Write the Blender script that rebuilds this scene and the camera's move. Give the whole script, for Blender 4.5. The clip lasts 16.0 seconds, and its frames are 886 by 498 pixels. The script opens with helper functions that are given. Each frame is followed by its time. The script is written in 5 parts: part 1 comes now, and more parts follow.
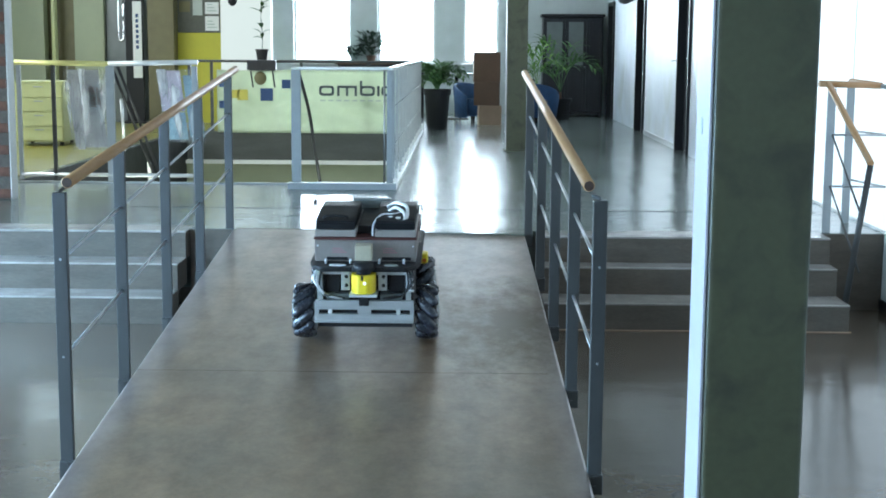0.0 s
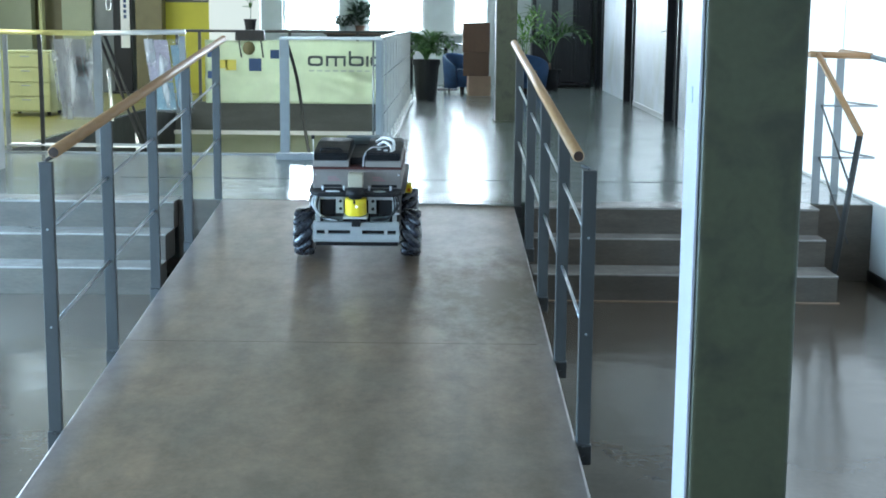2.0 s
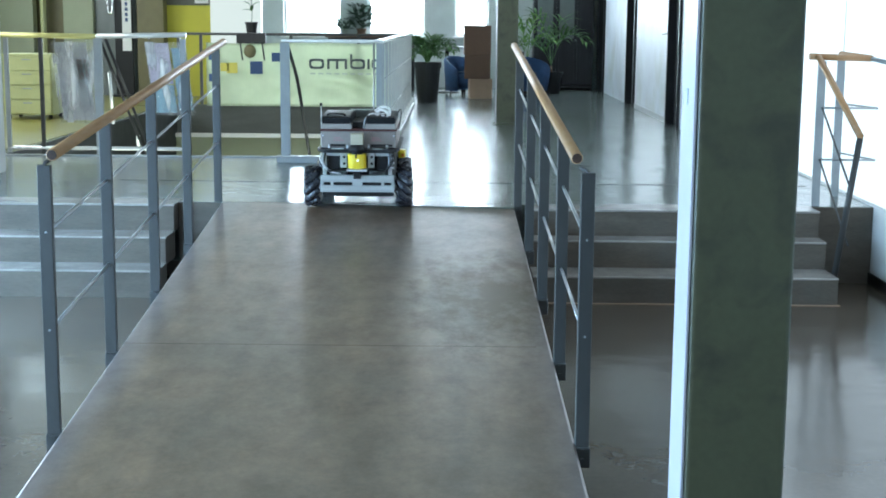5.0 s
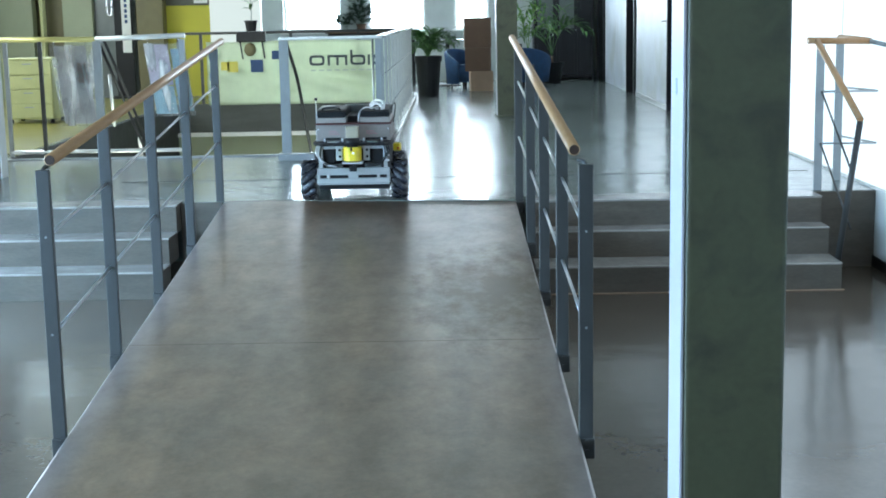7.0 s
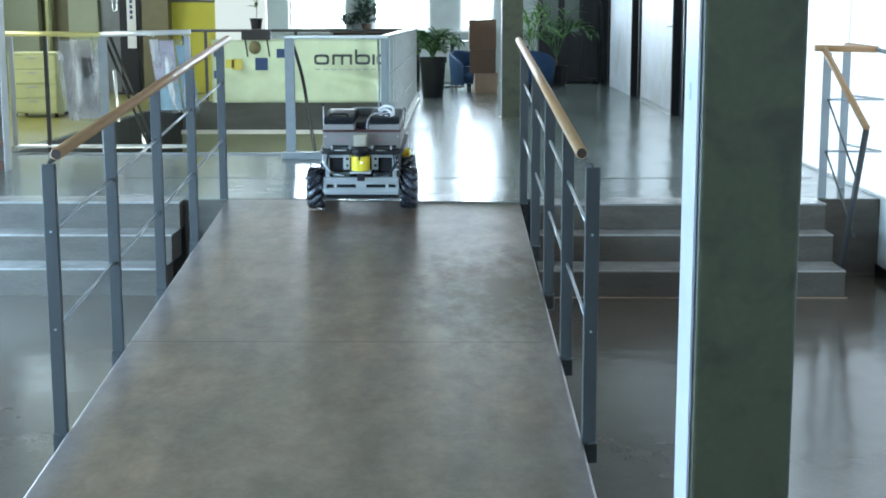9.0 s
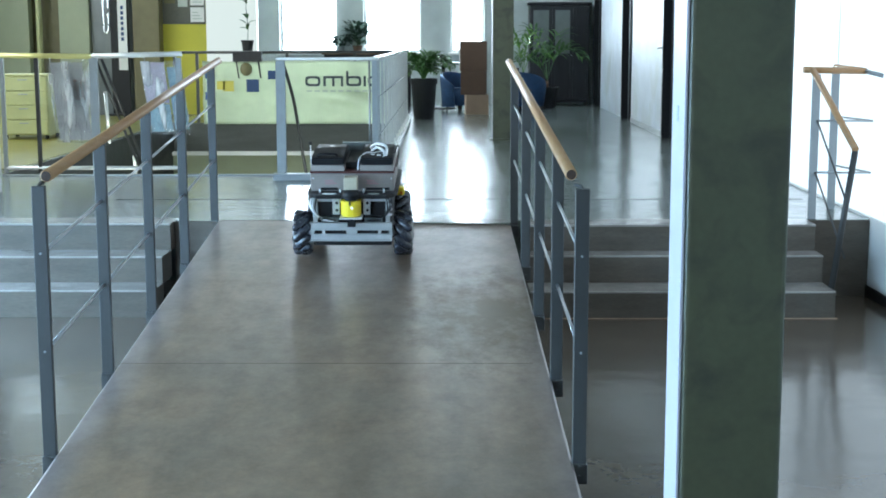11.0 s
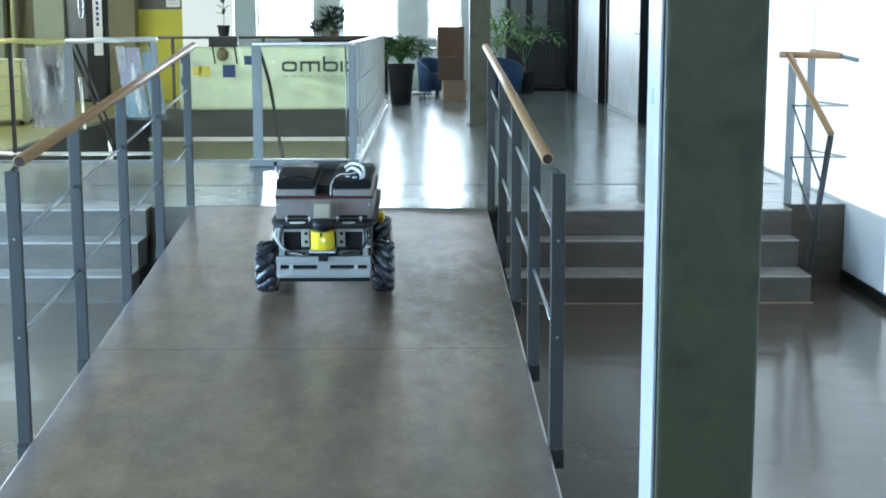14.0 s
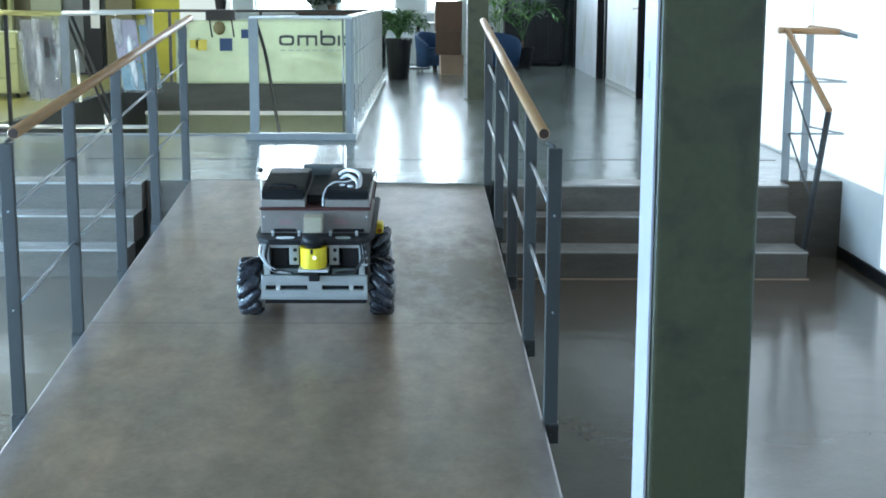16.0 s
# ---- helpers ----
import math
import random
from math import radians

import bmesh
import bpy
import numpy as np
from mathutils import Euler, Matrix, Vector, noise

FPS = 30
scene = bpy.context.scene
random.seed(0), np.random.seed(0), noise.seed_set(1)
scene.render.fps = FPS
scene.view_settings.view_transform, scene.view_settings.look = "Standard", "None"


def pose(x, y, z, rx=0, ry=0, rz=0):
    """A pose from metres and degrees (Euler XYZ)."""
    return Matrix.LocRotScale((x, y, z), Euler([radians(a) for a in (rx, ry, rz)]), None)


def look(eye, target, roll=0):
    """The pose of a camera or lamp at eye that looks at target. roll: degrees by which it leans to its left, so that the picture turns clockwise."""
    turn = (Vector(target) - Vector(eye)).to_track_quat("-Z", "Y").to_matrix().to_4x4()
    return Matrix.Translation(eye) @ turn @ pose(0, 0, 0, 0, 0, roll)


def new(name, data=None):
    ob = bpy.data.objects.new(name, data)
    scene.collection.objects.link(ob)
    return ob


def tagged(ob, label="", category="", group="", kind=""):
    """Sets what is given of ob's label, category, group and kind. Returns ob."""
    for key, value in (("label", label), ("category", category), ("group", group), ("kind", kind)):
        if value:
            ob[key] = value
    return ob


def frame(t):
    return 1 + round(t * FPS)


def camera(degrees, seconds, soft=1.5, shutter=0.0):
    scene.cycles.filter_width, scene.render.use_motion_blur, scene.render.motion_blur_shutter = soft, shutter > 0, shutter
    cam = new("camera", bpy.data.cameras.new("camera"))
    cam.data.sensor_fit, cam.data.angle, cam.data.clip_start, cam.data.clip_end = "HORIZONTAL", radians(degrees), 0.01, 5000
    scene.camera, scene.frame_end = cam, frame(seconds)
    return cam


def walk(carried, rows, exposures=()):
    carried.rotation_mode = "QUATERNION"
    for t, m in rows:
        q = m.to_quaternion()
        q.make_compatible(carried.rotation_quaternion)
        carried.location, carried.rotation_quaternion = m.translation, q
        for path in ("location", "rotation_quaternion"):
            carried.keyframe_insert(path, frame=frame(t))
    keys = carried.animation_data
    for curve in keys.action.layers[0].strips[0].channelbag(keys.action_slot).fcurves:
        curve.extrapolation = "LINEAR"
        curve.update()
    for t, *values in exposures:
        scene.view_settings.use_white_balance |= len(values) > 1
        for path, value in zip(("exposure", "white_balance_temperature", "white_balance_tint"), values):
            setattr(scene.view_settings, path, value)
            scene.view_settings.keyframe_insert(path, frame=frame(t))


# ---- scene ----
cam = camera(35.5, 16.0, soft=1.8)
PATH = [
    (0, (1.439, -8.543, 1.607), (1.409, -6.564, 1.319), 0.4),
    (0.5, (1.439, -8.54, 1.607), (1.415, -6.558, 1.339), 0.2),
    (1, (1.44, -8.542, 1.605), (1.407, -6.562, 1.322), 0.2),
    (1.5, (1.439, -8.539, 1.603), (1.419, -6.564, 1.288), 0.7),
    (2, (1.44, -8.532, 1.602), (1.426, -6.559, 1.273), 0.5),
    (2.5, (1.441, -8.538, 1.603), (1.425, -6.565, 1.276), 0.4),
    (3, (1.444, -8.534, 1.601), (1.419, -6.559, 1.286), 0.8),
    (3.5, (1.447, -8.541, 1.601), (1.423, -6.566, 1.285), 0.6),
    (4, (1.446, -8.537, 1.6), (1.436, -6.563, 1.282), 0.8),
    (6.5, (1.476, -8.521, 1.603), (1.439, -6.55, 1.269), -0.6),
    (7, (1.48, -8.53, 1.607), (1.452, -6.558, 1.272), -1.1),
    (7.5, (1.473, -8.525, 1.605), (1.447, -6.552, 1.275), -0.7),
    (8, (1.464, -8.52, 1.604), (1.429, -6.548, 1.276), -0.5),
    (8.5, (1.462, -8.518, 1.605), (1.421, -6.546, 1.274), -0.3),
    (9, (1.461, -8.52, 1.605), (1.433, -6.548, 1.272), -0.1),
    (11.5, (1.467, -8.524, 1.607), (1.455, -6.547, 1.31), -0.0),
    (12, (1.465, -8.519, 1.607), (1.459, -6.541, 1.311), 0.2),
    (12.5, (1.467, -8.519, 1.602), (1.462, -6.543, 1.293), 0.3),
    (13, (1.467, -8.522, 1.603), (1.463, -6.547, 1.286), 0.2),
    (13.5, (1.471, -8.52, 1.604), (1.483, -6.545, 1.285), -0.0),
    (14, (1.472, -8.517, 1.602), (1.488, -6.544, 1.279), -0.1),
    (14.5, (1.473, -8.519, 1.603), (1.494, -6.545, 1.279), 0.1),
    (15, (1.474, -8.521, 1.602), (1.501, -6.549, 1.268), 0.3),
    (15.5, (1.477, -8.523, 1.601), (1.503, -6.552, 1.259), 0.1),
    (16, (1.478, -8.504, 1.596), (1.498, -6.536, 1.238), 0.2),
]
walk(cam, [(t, look(eye, target, roll)) for t, eye, target, roll in PATH],
     exposures=[(0.0, 0.1, 5570, 2), (16.0, 0.1, 5570, 2)])

# ---- world and lights ----
world = bpy.data.worlds.new("sky")
scene.world = world
world.use_nodes = True
_n = world.node_tree.nodes
_sky = _n.new("ShaderNodeTexSky")
_sky.sky_type, _sky.sun_disc, _sky.sun_elevation, _sky.sun_rotation = "NISHITA", False, radians(50), radians(20)
_n["Background"].inputs["Strength"].default_value = 0.12
world.node_tree.links.new(_sky.outputs[0], _n["Background"].inputs["Color"])


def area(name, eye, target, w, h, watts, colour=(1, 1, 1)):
    """Sky light in an opening, and light added where no source is in view."""
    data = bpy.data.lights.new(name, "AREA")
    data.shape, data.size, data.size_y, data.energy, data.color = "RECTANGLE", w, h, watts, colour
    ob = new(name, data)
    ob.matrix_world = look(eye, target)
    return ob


# ---- plan, in metres: x across, y along the hall, z up; the lower floor is z = 0 ----
UP = 0.48                      # upper floor
SLOPE = 0.085                  # ramp
RAMP_END = -UP / SLOPE
CEIL = 3.7
BACK = 15.3                    # window wall
PY, PTOP = 12.0, 2.72           # partition on the far left, and its top
LEFT, RIGHT, FRONT, HALL = -5.6, 4.05, -13.0, -2.9
HOLE = (-2.3, 0.86, 2.85, 10.0)  # stairwell: x0, x1, y0, y1

DAY = (0.90, 0.96, 1.0)
for wx, ww, watts in ((-1.0, 0.95, 100), (0.43, 0.95, 100), (1.70, 0.54, 110)):
    area("window_light", (wx, BACK + 0.30, 2.32), (wx, 0, 1.2), ww, 1.9, watts, DAY)
# added lamp that backs up the glowing right wall
area("right_wall_fill", (RIGHT + 0.06, 2.4, 2.0), (0, 2.4, 1.2), 5.0, 2.4, 45, (0.86, 0.94, 1.0))
# these four have no source in view; added to light hall, stairwell and landing
area("hall_unseen_light", (HALL + 0.05, -4.9, 0.95), (-1.95, -4.9, 0.2), 8.0, 1.5, 1180, (0.55, 0.77, 1.0))
area("hall_unseen_light", (-1.0, FRONT + 0.15, 2.3), (0.5, 0, 0.6), 7.0, 2.2, 75, (1.0, 0.94, 0.85))
area("stairwell_fill_light", (-0.7, HOLE[2] + 0.05, -1.0), (-0.7, 10, -0.6), 2.6, 1.4, 150, (1.0, 0.98, 0.80))
area("landing_unseen_light", (LEFT + 0.06, 4.6, 2.1), (0, 4.6, 0.8), 11.0, 2.4, 540, (1.0, 0.99, 0.93))


# ---- materials ----
def mat(name, base, rough=0.5, metal=0.0, var=0.12, scale=6.0, fine=80.0, bump=0.15, second=None, coat=0.0, stain=None, stain_scale=1.2,
        stretch=(1, 1, 1), wave=0.0):
    """Principled surface with two scales of variation in colour, gloss and relief."""
    m = bpy.data.materials.new(name)
    m.use_nodes = True
    nt = m.node_tree
    n, link = nt.nodes, nt.links.new
    bsdf = n["Principled BSDF"]
    tex = n.new("ShaderNodeTexCoord")
    mp = n.new("ShaderNodeMapping")
    mp.inputs["Scale"].default_value = stretch
    link(tex.outputs["Object"], mp.inputs["Vector"])
    big = n.new("ShaderNodeTexNoise")
    big.inputs["Scale"].default_value, big.inputs["Detail"].default_value, big.inputs["Roughness"].default_value = scale, 6, 0.6
    link(mp.outputs[0], big.inputs["Vector"])
    small = n.new("ShaderNodeTexNoise")
    small.inputs["Scale"].default_value, small.inputs["Detail"].default_value = fine, 4
    link(mp.outputs[0], small.inputs["Vector"])
    b2 = second or tuple(c * (1 - 2 * var) for c in base)
    ramp = n.new("ShaderNodeValToRGB")
    ramp.color_ramp.elements[0].position, ramp.color_ramp.elements[1].position = 0.35, 0.65
    ramp.color_ramp.elements[0].color, ramp.color_ramp.elements[1].color = (*b2, 1), (*base, 1)
    link(big.outputs["Fac"], ramp.inputs[0])
    col = ramp.outputs[0]
    if stain:
        st = n.new("ShaderNodeTexNoise")
        st.inputs["Scale"].default_value, st.inputs["Detail"].default_value, st.inputs["Distortion"].default_value = stain_scale, 5, 0.8
        link(tex.outputs["Object"], st.inputs["Vector"])
        sr = n.new("ShaderNodeMapRange")
        sr.inputs["From Min"].default_value, sr.inputs["From Max"].default_value = 0.48, 0.72
        link(st.outputs["Fac"], sr.inputs["Value"])
        mx = n.new("ShaderNodeMix")
        mx.data_type = "RGBA"
        link(sr.outputs[0], mx.inputs["Factor"])
        link(col, mx.inputs["A"])
        mx.inputs["B"].default_value = (*stain, 1)
        col = mx.outputs["Result"]
    m2 = n.new("ShaderNodeMix")
    m2.data_type, m2.blend_type = "RGBA", "OVERLAY"
    m2.inputs["Factor"].default_value = min(1.0, var * 1.5)
    link(col, m2.inputs["A"])
    link(small.outputs["Fac"], m2.inputs["B"])
    link(m2.outputs["Result"], bsdf.inputs["Base Color"])
    rr = n.new("ShaderNodeMapRange")
    rr.inputs["To Min"].default_value, rr.inputs["To Max"].default_value = max(0.03, rough * 0.75), min(1.0, rough * 1.25)
    link(big.outputs["Fac"], rr.inputs["Value"])
    link(rr.outputs[0], bsdf.inputs["Roughness"])
    bsdf.inputs["Metallic"].default_value = metal
    bsdf.inputs["Coat Weight"].default_value = coat
    bsdf.inputs["Coat Roughness"].default_value = 0.22
    if bump > 0:
        bp = n.new("ShaderNodeBump")
        bp.inputs["Strength"].default_value, bp.inputs["Distance"].default_value = bump, 0.002
        link(small.outputs["Fac"], bp.inputs["Height"])
        out = bp
        if wave > 0:
            wv = n.new("ShaderNodeTexNoise")
            wv.inputs["Scale"].default_value, wv.inputs["Detail"].default_value = 3.0, 2
            link(tex.outputs["Object"], wv.inputs["Vector"])
            b3 = n.new("ShaderNodeBump")
            b3.inputs["Strength"].default_value, b3.inputs["Distance"].default_value = wave, 0.01
            link(wv.outputs["Fac"], b3.inputs["Height"])
            link(bp.outputs[0], b3.inputs["Normal"])
            out = b3
        link(out.outputs[0], bsdf.inputs["Normal"])
    return m


def glow(name, colour, strength):
    m = bpy.data.materials.new(name)
    m.use_nodes = True
    b = m.node_tree.nodes["Principled BSDF"]
    b.inputs["Base Color"].default_value = (0, 0, 0, 1)
    b.inputs["Emission Color"].default_value, b.inputs["Emission Strength"].default_value = (*colour, 1), strength
    return m


def clear(name, colour=(1, 1, 1), rough=0.02):
    m = bpy.data.materials.new(name)
    m.use_nodes = True
    b = m.node_tree.nodes["Principled BSDF"]
    b.inputs["Base Color"].default_value = (*colour, 1)
    b.inputs["Transmission Weight"].default_value, b.inputs["Roughness"].default_value, b.inputs["IOR"].default_value = 1.0, rough, 1.45
    return m


def ramp_concrete():
    """Worn concrete: brown blotches, long streaks down the slope, margins pale from rubbing and painted sheen."""
    m = mat("ramp_concrete", (0.176, 0.110, 0.060), 0.36, var=0.10, scale=1.8, fine=70, bump=0.10, second=(0.142, 0.093, 0.053),
            stain=(0.114, 0.080, 0.050), stain_scale=1.1, coat=0.6)
    nt = m.node_tree
    n, link = nt.nodes, nt.links.new
    bsdf = n["Principled BSDF"]
    base = bsdf.inputs["Base Color"].links[0].from_socket
    tex = n.new("ShaderNodeTexCoord")
    mp = n.new("ShaderNodeMapping")
    mp.inputs["Scale"].default_value = (6.5, 0.35, 1.0)
    link(tex.outputs["Object"], mp.inputs["Vector"])
    streak = n.new("ShaderNodeTexNoise")
    streak.inputs["Scale"].default_value, streak.inputs["Detail"].default_value, streak.inputs["Distortion"].default_value = 1.0, 5, 0.4
    link(mp.outputs[0], streak.inputs["Vector"])
    r1 = n.new("ShaderNodeMapRange")
    r1.inputs["From Min"].default_value, r1.inputs["From Max"].default_value = 0.35, 0.68
    r1.inputs["To Min"].default_value, r1.inputs["To Max"].default_value = 0.80, 1.14
    link(streak.outputs["Fac"], r1.inputs["Value"])
    cloud = n.new("ShaderNodeTexNoise")
    cloud.inputs["Scale"].default_value, cloud.inputs["Detail"].default_value, cloud.inputs["Roughness"].default_value = 5.5, 9, 0.72
    cmap = n.new("ShaderNodeMapping")
    cmap.inputs["Scale"].default_value = (1.3, 0.8, 1.0)
    link(tex.outputs["Object"], cmap.inputs["Vector"])
    link(cmap.outputs[0], cloud.inputs["Vector"])
    r2 = n.new("ShaderNodeMapRange")
    r2.inputs["From Min"].default_value, r2.inputs["From Max"].default_value = 0.36, 0.64
    r2.inputs["To Min"].default_value, r2.inputs["To Max"].default_value = 0.78, 1.18
    link(cloud.outputs["Fac"], r2.inputs["Value"])
    mul = n.new("ShaderNodeMath")
    mul.operation = "MULTIPLY"
    link(r1.outputs[0], mul.inputs[0]), link(r2.outputs[0], mul.inputs[1])
    # short scuffs and rubbed patches
    smap, scuff, r3 = n.new("ShaderNodeMapping"), n.new("ShaderNodeTexNoise"), n.new("ShaderNodeMapRange")
    smap.inputs["Scale"].default_value = (0.8, 0.8, 1.0)
    scuff.inputs["Scale"].default_value, scuff.inputs["Detail"].default_value, scuff.inputs["Roughness"].default_value = 16.0, 8, 0.7
    scuff.inputs["Distortion"].default_value = 1.4
    r3.inputs["From Min"].default_value, r3.inputs["From Max"].default_value = 0.36, 0.64
    r3.inputs["To Min"].default_value, r3.inputs["To Max"].default_value = 0.80, 1.18
    link(tex.outputs["Object"], smap.inputs["Vector"]), link(smap.outputs[0], scuff.inputs["Vector"])
    link(scuff.outputs["Fac"], r3.inputs["Value"])
    mul2 = n.new("ShaderNodeMath")
    mul2.operation = "MULTIPLY"
    link(mul.outputs[0], mul2.inputs[0]), link(r3.outputs[0], mul2.inputs[1])
    mx = n.new("ShaderNodeVectorMath")
    mx.operation = "SCALE"
    link(base, mx.inputs[0]), link(mul2.outputs[0], mx.inputs["Scale"])
    # the sealing coat is worn in patches
    worn = n.new("ShaderNodeMapRange")
    worn.inputs["From Min"].default_value, worn.inputs["From Max"].default_value = 0.36, 0.62
    worn.inputs["To Min"].default_value, worn.inputs["To Max"].default_value = 0.55, 1.0
    bsdf.inputs["Coat Roughness"].default_value = 0.29
    link(cloud.outputs["Fac"], worn.inputs["Value"])
    # paler lilac strips along both shoulders: rubbing, with bluish sheen put into the colour
    sep = n.new("ShaderNodeSeparateXYZ")
    link(tex.outputs["Object"], sep.inputs[0])
    off = n.new("ShaderNodeMath")
    off.operation = "SUBTRACT"
    off.inputs[1].default_value = 0.985
    link(sep.outputs["X"], off.inputs[0])
    ab = n.new("ShaderNodeMath")
    ab.operation = "ABSOLUTE"
    link(off.outputs[0], ab.inputs[0])
    edge = n.new("ShaderNodeMapRange")
    edge.inputs["From Min"].default_value, edge.inputs["From Max"].default_value, edge.inputs["To Max"].default_value = 0.78, 0.93, 0.75
    link(ab.outputs[0], edge.inputs["Value"])
    me = n.new("ShaderNodeMath")
    me.operation = "MULTIPLY"
    link(edge.outputs[0], me.inputs[0]), link(r2.outputs[0], me.inputs[1])
    mix = n.new("ShaderNodeMix")
    mix.data_type = "RGBA"
    link(me.outputs[0], mix.inputs["Factor"])
    link(mx.outputs[0], mix.inputs["A"])
    mix.inputs["B"].default_value = (0.180, 0.158, 0.162, 1)
    # an old ochre spill near the railing
    spot = n.new("ShaderNodeVectorMath")
    spot.operation = "SUBTRACT"
    spot.inputs[1].default_value = (1.64, -2.07, 0.30)
    link(tex.outputs["Object"], spot.inputs[0])
    squash = n.new("ShaderNodeVectorMath")
    squash.operation = "MULTIPLY"
    squash.inputs[1].default_value = (1.8, 0.80, 1.0)
    link(spot.outputs[0], squash.inputs[0])
    far = n.new("ShaderNodeVectorMath")
    far.operation = "LENGTH"
    link(squash.outputs[0], far.inputs[0])
    add = n.new("ShaderNodeMath")
    add.operation = "ADD"
    link(far.outputs["Value"], add.inputs[0]), link(cloud.outputs["Fac"], add.inputs[1])
    fall = n.new("ShaderNodeMapRange")
    fall.inputs["From Min"].default_value, fall.inputs["From Max"].default_value = 0.55, 1.30
    fall.inputs["To Min"].default_value, fall.inputs["To Max"].default_value = 0.95, 0.0
    link(add.outputs[0], fall.inputs["Value"])
    mix2 = n.new("ShaderNodeMix")
    mix2.data_type = "RGBA"
    link(fall.outputs[0], mix2.inputs["Factor"])
    link(mix.outputs["Result"], mix2.inputs["A"])
    mix2.inputs["B"].default_value = (0.078, 0.050, 0.018, 1)
    link(mix2.outputs["Result"], bsdf.inputs["Base Color"])
    dull = n.new("ShaderNodeMath")
    dull.operation, dull.use_clamp = "SUBTRACT", True
    link(worn.outputs[0], dull.inputs[0]), link(fall.outputs[0], dull.inputs[1])
    link(dull.outputs[0], bsdf.inputs["Coat Weight"])
    return m


def film(name):
    """Thin clear plastic: mostly see-through, with a gloss."""
    m = bpy.data.materials.new(name)
    m.use_nodes = True
    b = m.node_tree.nodes["Principled BSDF"]
    b.inputs["Base Color"].default_value, b.inputs["Roughness"].default_value, b.inputs["Alpha"].default_value = (0.85, 0.88, 0.9, 1), 0.08, 0.20
    b.inputs["IOR"].default_value, b.inputs["Coat Weight"].default_value, b.inputs["Coat Roughness"].default_value = 1.7, 1.0, 0.15
    n, link = m.node_tree.nodes, m.node_tree.links.new
    tex, cr, bp = n.new("ShaderNodeTexCoord"), n.new("ShaderNodeTexNoise"), n.new("ShaderNodeBump")
    cr.inputs["Scale"].default_value, cr.inputs["Detail"].default_value, cr.inputs["Distortion"].default_value = 7.0, 3, 1.2
    bp.inputs["Strength"].default_value, bp.inputs["Distance"].default_value = 1.0, 0.05
    link(tex.outputs["Object"], cr.inputs["Vector"]), link(cr.outputs["Fac"], bp.inputs["Height"])
    link(bp.outputs[0], b.inputs["Normal"]), link(bp.outputs[0], b.inputs["Coat Normal"])
    # whiter, less clear streaks paint the glare on creases; flat film stays clear
    mp, glare, cl = n.new("ShaderNodeMapping"), n.new("ShaderNodeTexNoise"), n.new("ShaderNodeMapRange")
    mp.inputs["Scale"].default_value, mp.inputs["Rotation"].default_value = (11.0, 1.0, 2.2), (0, 0.35, 0)
    glare.inputs["Scale"].default_value, glare.inputs["Detail"].default_value = 1.0, 3
    cl.inputs["From Min"].default_value, cl.inputs["From Max"].default_value = 0.50, 0.68
    cl.inputs["To Min"].default_value, cl.inputs["To Max"].default_value = 0.10, 0.85
    link(tex.outputs["Object"], mp.inputs["Vector"]), link(mp.outputs[0], glare.inputs["Vector"])
    link(glare.outputs["Fac"], cl.inputs["Value"]), link(cl.outputs[0], b.inputs["Alpha"])
    return m


